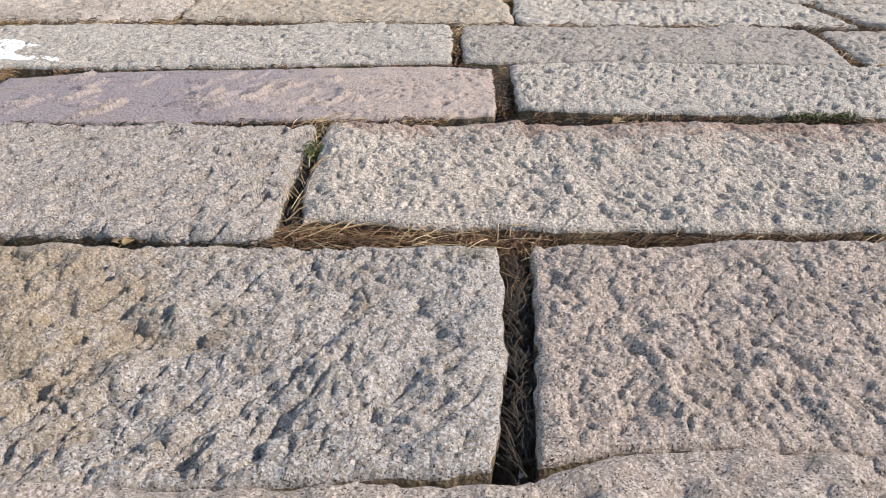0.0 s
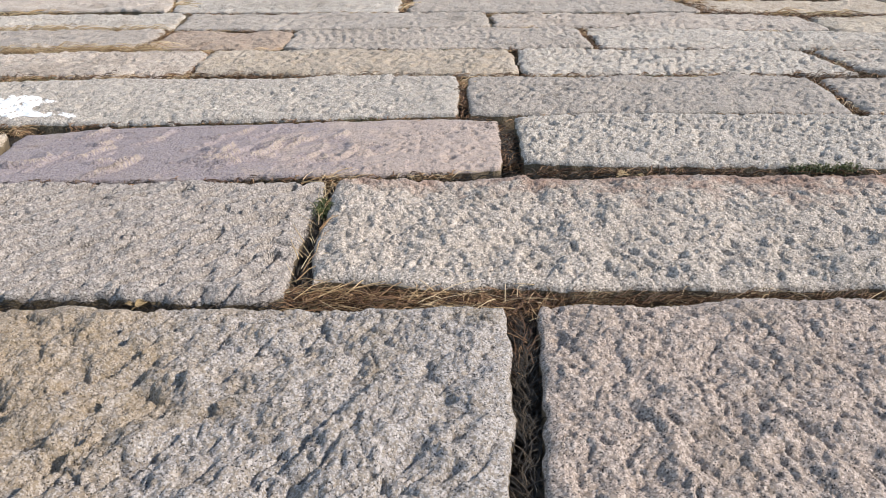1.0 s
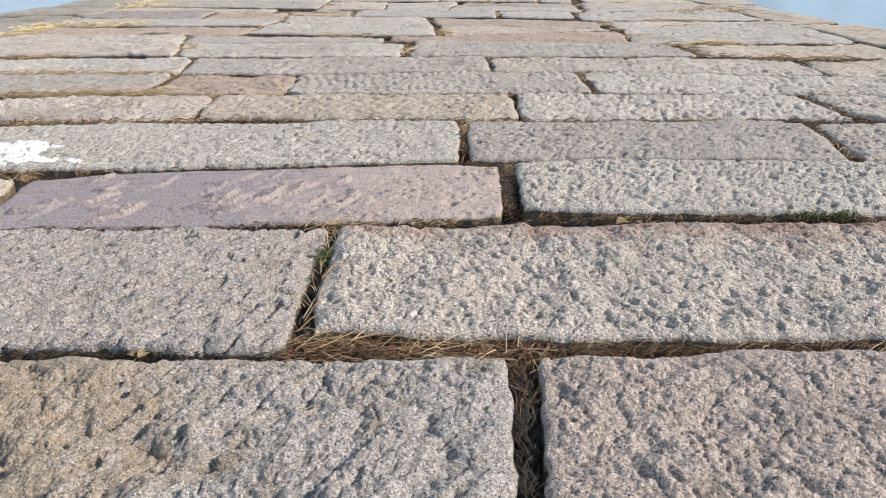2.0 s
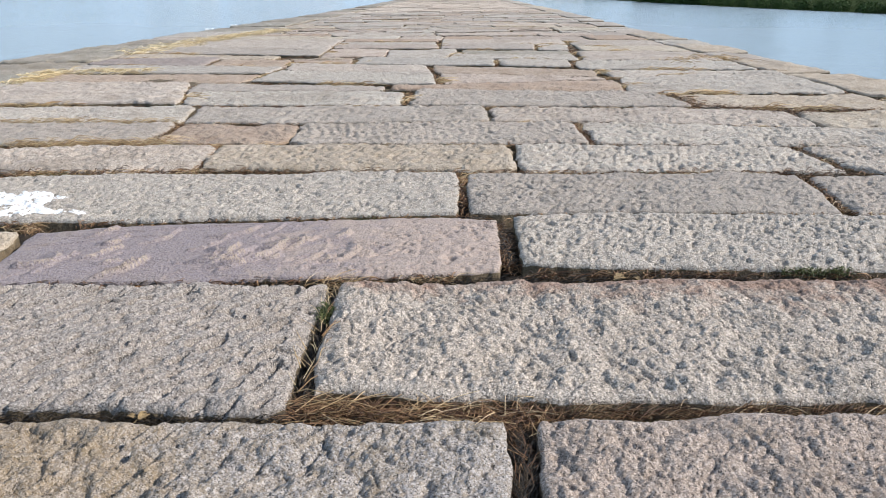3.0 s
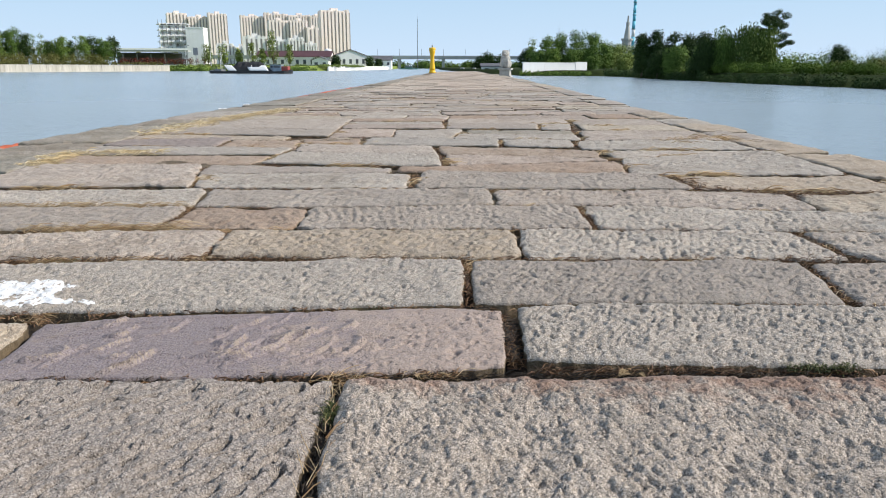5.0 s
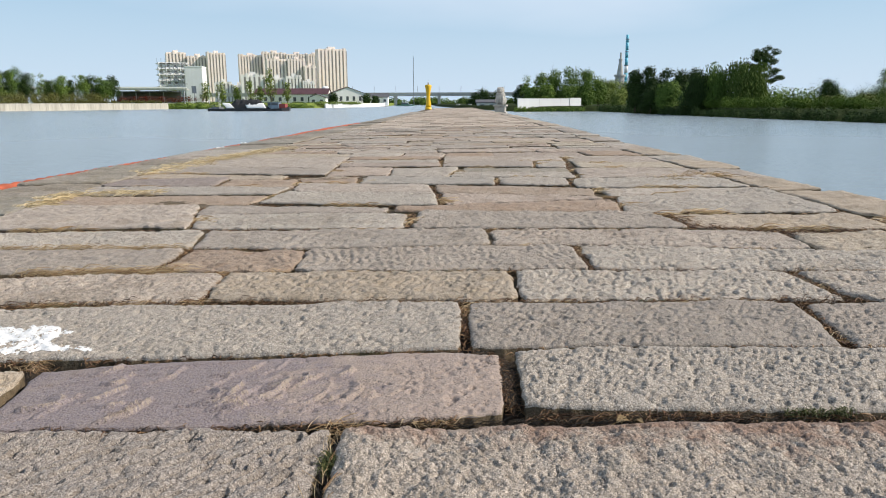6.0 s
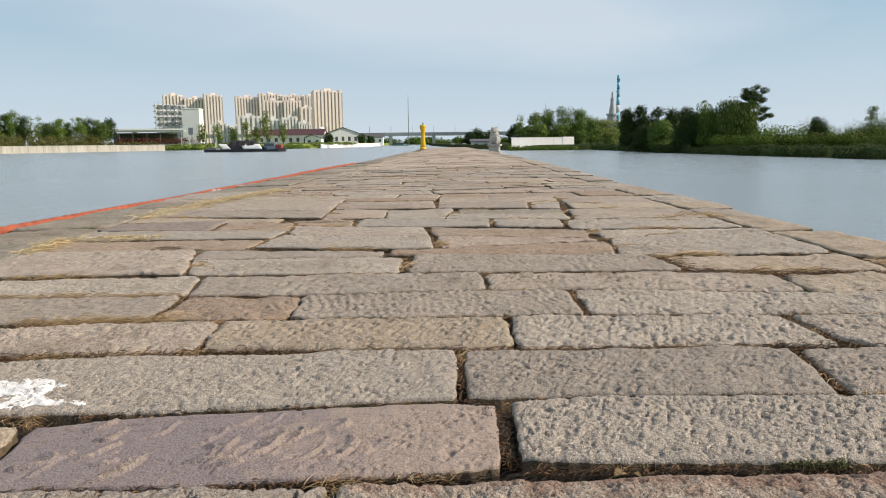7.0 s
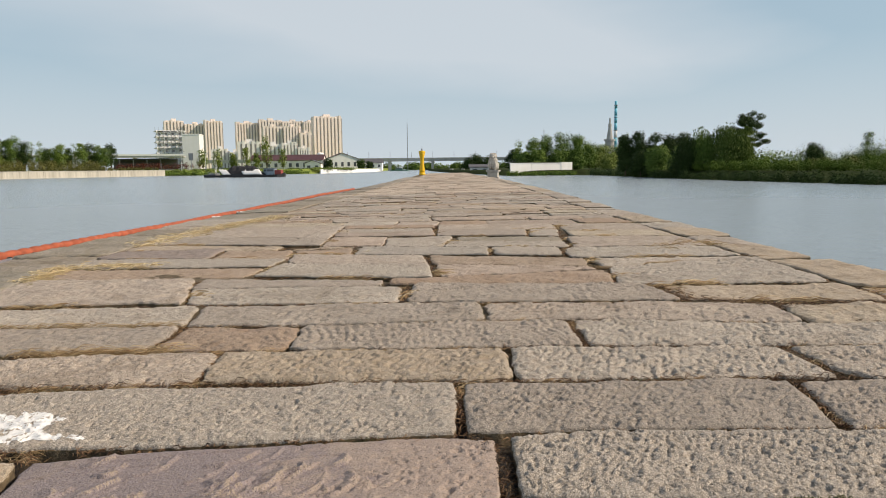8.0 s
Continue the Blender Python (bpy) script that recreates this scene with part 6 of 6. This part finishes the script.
def gabled(name, x, y, w, d, eaves, ridge, wall_mat, roof_mat, label, yaw=0.0, windows=4, along=True, base=0.2):
    """A shed or house with a pitched roof. along: the ridge runs along its width."""
    root = thing(name, x, y, base, label, "building", "", yaw)
    bm = bmesh.new()
    box(bm, -w / 2, w / 2, -d / 2, d / 2, -1.0, eaves)
    if along:
        pts = [(-w / 2, -d / 2, eaves), (-w / 2, d / 2, eaves), (-w / 2, 0, ridge), (w / 2, -d / 2, eaves), (w / 2, d / 2, eaves), (w / 2, 0, ridge)]
    else:
        pts = [(-w / 2, -d / 2, eaves), (w / 2, -d / 2, eaves), (0, -d / 2, ridge), (-w / 2, d / 2, eaves), (w / 2, d / 2, eaves), (0, d / 2, ridge)]
    vs = [bm.verts.new(p) for p in pts]
    for f in ((0, 1, 2), (5, 4, 3)):
        bm.faces.new([vs[i] for i in f])
    walls = part("wall", bm, wall_mat, root)
    o, t = 0.5, 0.25
    for s in (-1, 1):
        bm = bmesh.new()
        if along:
            low, high = (s * (d / 2 + o), eaves - o * (ridge - eaves) / (d / 2)), (0, ridge)
            q = [(-w / 2 - o, low[0], low[1]), (w / 2 + o, low[0], low[1]), (w / 2 + o, 0, ridge), (-w / 2 - o, 0, ridge)]
        else:
            low = (s * (w / 2 + o), eaves - o * (ridge - eaves) / (w / 2))
            q = [(low[0], -d / 2 - o, low[1]), (low[0], d / 2 + o, low[1]), (0, d / 2 + o, ridge), (0, -d / 2 - o, ridge)]
        a = [bm.verts.new((p[0], p[1], p[2] + 0.05)) for p in q]
        b = [bm.verts.new((p[0], p[1], p[2] + 0.05 + t)) for p in q]
        bm.faces.new(list(reversed(a)))
        bm.faces.new(b)
        for j in range(4):
            bm.faces.new((a[j], a[(j + 1) % 4], b[(j + 1) % 4], b[j]))
        bmesh.ops.recalc_face_normals(bm, faces=bm.faces)
        part("roof", bm, roof_mat, root)
    for k in range(windows):
        a = -w / 2 + w * (k + 0.3) / windows
        box_part("window", (a, a + 0.4 * w / windows, -d / 2 - 0.03, -d / 2 + 0.02, eaves * 0.3, eaves * 0.7), SHADEGLASS, walls)


gabled("warehouse", -100, 452, 46, 14, 6.2, 9.6, PALE, ROOFBROWN, "long pale warehouse with a maroon metal roof", 0, 10)
gabled("warehouse", -67, 455, 20, 22, 6.8, 10.4, WHITEWALL, ROOFBROWN, "white gabled warehouse with a maroon roof", 14, 5, False)
gabled("cottage", -78, 420, 9.5, 8, 3.8, 5.6, WHITEWALL, ROOFGREY, "small white house by the water", 0, 2, False)
gabled("cottage", -47, 470, 12, 8, 4.4, 6.8, WHITEWALL, ROOFGREY, "small white house among trees", 0, 3)
gabled("boat_house", 12.2, 236, 6.4, 5, 2.0, 2.7, WHITEWALL, ROOFGREY, "small white landing hut with a dark doorway", 0, 2, True, -1.2)


def signboard(x, y):
    root = thing("signboard", x, y, 1.0, "grey signboard on a post beside the far bank", "sign")
    box_part("board", (-0.85, 0.85, -0.08, 0.08, 3.5, 6.1), STEEL, root)
    bm = bmesh.new()
    cyl(bm, 0, 0.2, 0, 5.6, 0.12, 0.12, 8)
    part("post", bm, STEEL, root)


signboard(-94.7, 262)


def lamp_pole(x, y, h):
    root = thing("street_lamp", x, y, 0.6, "slim white street lamp on the far bank", "street lamp", "lamps on the far bank")
    bm = bmesh.new()
    cyl(bm, 0, 0, 0, h, 0.09, 0.06, 8)
    part("pole", bm, WHITE_PAINT, root)
    box_part("arm", (-0.05, 1.1, -0.05, 0.05, h - 0.12, h), WHITE_PAINT, root)
    box_part("lamp_head", (0.9, 1.5, -0.12, 0.12, h - 0.2, h - 0.02), STEEL, root)


lamp_pole(-98.4, 262, 7.4)
lamp_pole(-92.0, 270, 6.6)


def tank(x, y):
    root = thing("storage_tank", x, y, 0.5, "pale blue storage tank with a domed roof", "tank")
    bm = bmesh.new()
    lathe(bm, [(2.4, 0), (2.4, 9.6)], 18)
    part("shell", bm, CHIMNEY_BLUE, root, "", True)
    bm = bmesh.new()
    lathe(bm, [(2.5, 9.6), (2.3, 10.4), (1.5, 11.1), (0.3, 11.4)], 18)
    part("dome", bm, WHITEWALL, root, "white domed roof", True)


tank(-83.0, 472)


def boundary_wall():
    root = thing("boundary_wall", 15.3, 160, -0.6, "white rendered boundary wall along the bank", "wall", "", 28)
    for a, b in ((0, 5.8), (5.85, 11.7), (11.75, 17.6)):
        box_part("wall_panel", (a, b, -0.15, 0.15, 0, 2.15), WHITEWALL, root)
    box_part("coping", (-0.1, 17.7, -0.22, 0.22, 2.15, 2.27), WHITEWALL, root)
    box_part("wall_pier", (14.4, 17.7, -0.25, 0.16, 0, 2.4), WHITEWALL, root)


boundary_wall()


def riverside_wall():
    root = thing("embankment_wall", 0, 0, 0, "low pale embankment wall at the water's edge", "wall")
    corners = (Vector((-55.2, 312, 0)), Vector((-43.2, 388, 0)), Vector((-43.2, 480, 0)))
    for a, b in zip(corners, corners[1:]):
        n = round((b - a).length / 9.5)
        turn = (b - a).to_track_quat("Y", "Z").to_matrix().to_4x4()
        for k in range(n):
            panel = box_part("wall_panel", (-0.3, 0.3, 0.04, (b - a).length / n - 0.04, WATER_Z - 0.3, 0.62), WHITEWALL, root)
            panel.matrix_basis = Matrix.Translation(a.lerp(b, k / n)) @ turn


riverside_wall()


def bridge():
    root = thing("road_bridge", 0, 650, 0, "long concrete road bridge on piers across the canal", "bridge")
    box_part("deck", (-260, 220, -6, 6, 7.0, 9.0), CONCRETE, root)
    box_part("parapet", (-260, 220, -6.2, -5.9, 9.0, 10.1), CONCRETE, root)
    box_part("parapet", (-260, 220, 5.9, 6.2, 9.0, 10.1), CONCRETE, root)
    for k in range(12):
        x = -250 + 40 * k
        box_part("pier", (x - 1.2, x + 1.2, -4, 4, WATER_Z - 1, 6.2), CONCRETE, root)
        box_part("crosshead", (x - 1.6, x + 1.6, -5.5, 5.5, 6.2, 7.0), CONCRETE, root)
    for k in range(24):
        x = -250 + 20 * k
        box_part("lamp_post", (x - 0.12, x + 0.12, 5.5, 5.74, 9.0, 16.0), STEEL, root)


bridge()


def mast(x, y, z, h, r, label):
    root = thing("lattice_mast", x, y, z, label, "mast")
    bm = bmesh.new()
    for a, b in ((-1, -1), (1, -1), (0, 1)):
        vs = cyl(bm, a * r, b * r, 0, h, 0.10, 0.06, 5)
    part("legs", bm, STEEL, root)
    bm = bmesh.new()
    for k in range(int(h / 2)):
        box(bm, -r, r, -r - 0.04, -r + 0.04, 2 * k, 2 * k + 0.1)
    part("braces", bm, STEEL, root)
    bm = bmesh.new()
    cyl(bm, 0, 0, h, h + 3, 0.06, 0.03, 5)
    part("antenna", bm, STEEL, root)


mast(-26.6, 520, -0.5, 34, 0.14, "thin grey lattice mast near the bridge")
mast(112, 780, 1.0, 40, 0.3, "faint thin lattice mast behind the trees")


def chimney(x, y):
    root = thing("factory_chimney", x, y, 0, "tall blue and white banded factory chimney", "chimney")
    n, h = 9, 83.0
    for k in range(n):
        a, b = h * k / n, h * (k + 1) / n
        ra, rb = 2.4 - 0.7 * k / n, 2.4 - 0.7 * (k + 1) / n
        bm = bmesh.new()
        cyl(bm, 0, 0, a, b, ra, rb, 16)
        part("shaft_band", bm, WHITEWALL if k == 4 else CHIMNEY_BLUE, root, "", True)
    for q in (0.55, 0.75, 0.93):
        bm = bmesh.new()
        cyl(bm, 0, 0, h * q, h * q + 0.8, 2.4 - 0.7 * q + 0.5, 2.4 - 0.7 * q + 0.5, 16)
        part("gallery", bm, STEEL, root)


chimney(221, 900)


def process_tower(x, y):
    root = thing("process_tower", x, y, 0, "grey stepped industrial tower with a thin stack", "tower")
    for nm, a, b, r0, r1 in (("base", 0, 29, 5.5, 5.2), ("deck", 29, 31, 6.6, 6.6), ("cone", 31, 45, 3.8, 1.7), ("neck", 45, 48, 2.1, 2.1), ("stack", 48, 55, 1.1, 0.9)):
        bm = bmesh.new()
        cyl(bm, 0, 0, a, b - 0.01, r0, r1, 12)
        part(nm, bm, CONCRETE, root)


process_tower(190, 800)


# ---- boats ----
def hull_mesh(length, beam, low, high, bow):
    bm = bmesh.new()
    rings = []
    for q, w, lift in ((-0.5, 0.75, 0.25), (-0.47, 0.95, 0.1), (-0.3, 1, 0), (0.25, 1, 0), (0.42, 0.85, 0.15), (0.5, 0.3, bow)):
        y, b = q * length, beam / 2 * w
        rings.append([bm.verts.new(p) for p in ((y, -b * 0.85, low), (y, -b, high + lift), (y, b, high + lift), (y, b * 0.85, low))])
    for a, b in zip(rings, rings[1:]):
        for j in range(4):
            bm.faces.new((a[j], a[(j + 1) % 4], b[(j + 1) % 4], b[j]))
    bm.faces.new(list(reversed(rings[0])))
    bm.faces.new(rings[-1])
    bmesh.ops.recalc_face_normals(bm, faces=bm.faces)
    return bm


def mound(length, width, height, seed):
    bm = bmesh.new()
    nx, ny = 26, 8
    vs = [[bm.verts.new((length * (i / nx - 0.5), width * (j / ny - 0.5), height * math.sin(math.pi * j / ny) ** 0.7 * min(1, 4 * i / nx, 4 * (1 - i / nx)) * (1 + 0.25 * noise.noise((i * 0.5, j, seed)))))
           for j in range(ny + 1)] for i in range(nx + 1)]
    for i in range(nx):
        for j in range(ny):
            bm.faces.new((vs[i][j], vs[i + 1][j], vs[i + 1][j + 1], vs[i][j + 1]))
    return bm


def barge(x, y, yaw, length, label, light_covers):
    root = thing("barge", x, y, WATER_Z, label, "barge", "moored barges", yaw)
    part("hull", hull_mesh(length, 4.2, -0.4, 0.55, 0.5), HULL, root)
    load = part("cargo", mound(length * 0.56, 3.6, 2.5, length), COAL, root, "dark heaped cargo")
    load.location = (-length * 0.02, 0, 0.5)
    box_part("coaming", (-length * 0.26, length * 0.22, -1.75, -1.6, 0.5, 0.95), HULL, root)
    house = box_part("wheelhouse", (length * 0.28, length * 0.38, -1.3, 1.3, 0.5, 2.3), CABIN_BLUE, root, "blue-grey wheelhouse")
    box_part("wheelhouse_roof", (length * 0.27, length * 0.39, -1.5, 1.5, 2.3, 2.4), STEEL, root)
    box_part("window", (length * 0.29, length * 0.37, -1.33, -1.29, 1.5, 2.05), SHADEGLASS, house)
    box_part("deckhouse", (length * 0.385, length * 0.46, -1.2, 1.2, 0.5, 1.9), RED, root, "faded red deckhouse")
    box_part("locker", (-length * 0.45, -length * 0.36, -1.2, 1.2, 0.5, 1.1), STEEL, root)
    for a, b, lean in light_covers:
        bm = bmesh.new()
        n = 8
        grid_ = [[bm.verts.new((a + (b - a) * i / n - lean * j / 4 + 0.15 * noise.noise((i, j, 4)), -1.95 + 0.24 * j - 0.1 * math.sin(j * 0.8), 0.75 + 0.36 * j + 0.12 * noise.noise((i * 0.9, j * 0.9, 8)) - (0.25 * abs(i - n / 2) / n if j == 4 else 0))) for j in range(5)] for i in range(n + 1)]
        for i in range(n):
            for j in range(4):
                bm.faces.new((grid_[i][j], grid_[i + 1][j], grid_[i + 1][j + 1], grid_[i][j + 1]))
        sheet = part("tarpaulin", bm, WHITE_PAINT, root, "white tarpaulin sheet", True)
        sheet.modifiers.new("thick", "SOLIDIFY").thickness = 0.05
    bm = bmesh.new()
    cyl(bm, -length * 0.38, 0, 1.0, 5.2, 0.06, 0.04, 6)
    part("mast", bm, WHITE_PAINT, root)
    bm = bmesh.new()
    for k in range(7):
        cyl(bm, -length * 0.45 + k * 0.7, -1.9, 0.55, 1.4, 0.03, 0.03, 5)
    box(bm, -length * 0.45, -length * 0.45 + 4.2, -1.92, -1.88, 1.38, 1.44)
    part("guard_rail", bm, STEEL, root)


barge(-54.0, 190, -3, 22, "dark cargo barge with heaped load moored in the canal", ((-5.6, -3.4, 1.6), (0.0, 5.2, 1.0)))
barge(-56.0, 196, -3, 21, "dark cargo barge with heaped load moored in the canal", ())


def work_boat(x, y, z_scale=1.0):
    root = thing("work_boat", x, y, WATER_Z, "small green work boat near the bridge", "boat")
    green = plain("green_paint", (0.10, 0.22, 0.17), 0.6, 0.2, 1.0)
    part("hull", hull_mesh(13, 3.2, -0.3, 0.7, 0.4), green, root)
    box_part("cabin", (-3, 2, -1.1, 1.1, 0.6, 2.2), green, root)
    box_part("window", (-2.6, 1.6, -1.13, -1.09, 1.3, 1.9), SHADEGLASS, root)
    box_part("cabin_roof", (-3.2, 2.2, -1.3, 1.3, 2.2, 2.32), WHITE_PAINT, root)


work_boat(-31.5, 500)


def dinghy(x, y, label):
    root = thing("small_boat", x, y, WATER_Z, label, "boat", "small moored boats", 80)
    part("hull", hull_mesh(4.5, 1.7, -0.2, 0.6, 0.3), WHITE_PAINT, root)
    box_part("cabin", (-1.2, 0.6, -0.6, 0.6, 0.55, 1.5), WHITE_PAINT, root)
    box_part("window", (-1.22, -1.18, -0.45, 0.45, 0.95, 1.3), SHADEGLASS, root)


dinghy(3.4, 290, "small white boat moored at the landing")
dinghy(8.3, 295, "small white boat moored at the landing")


def site_shed():
    """Long dark canopy and low white vans behind the hedge."""
    root = thing("open_shed", -118, 300, 1.2, "long open shed with a dark roof behind the hedge", "shed")
    box_part("roof", (-26, 2, -5, 5, 4.3, 4.7), HULL, root)
    for k in range(5):
        box_part("post", (-25 + 5.8 * k, -24.7 + 5.8 * k, -4.8, -4.5, 0, 4.3), STEEL, root)
    box_part("back_wall", (-26, 2, 4.7, 5, 0, 4.3), ROOFGREY, root)


site_shed()


def elevated_road():
    root = thing("elevated_road", -168, 340, 1.0, "pale elevated road beyond the trees", "viaduct", "", 12)
    box_part("deck", (-90, 40, -4, 4, 6.2, 7.0), CONCRETE, root)
    box_part("parapet", (-90, 40, -4.2, -4.0, 7.0, 7.8), WHITEWALL, root)
    for k in range(8):
        box_part("pier", (-86 + 17 * k, -84.6 + 17 * k, -2, 2, 0, 6.2), CONCRETE, root)


elevated_road()
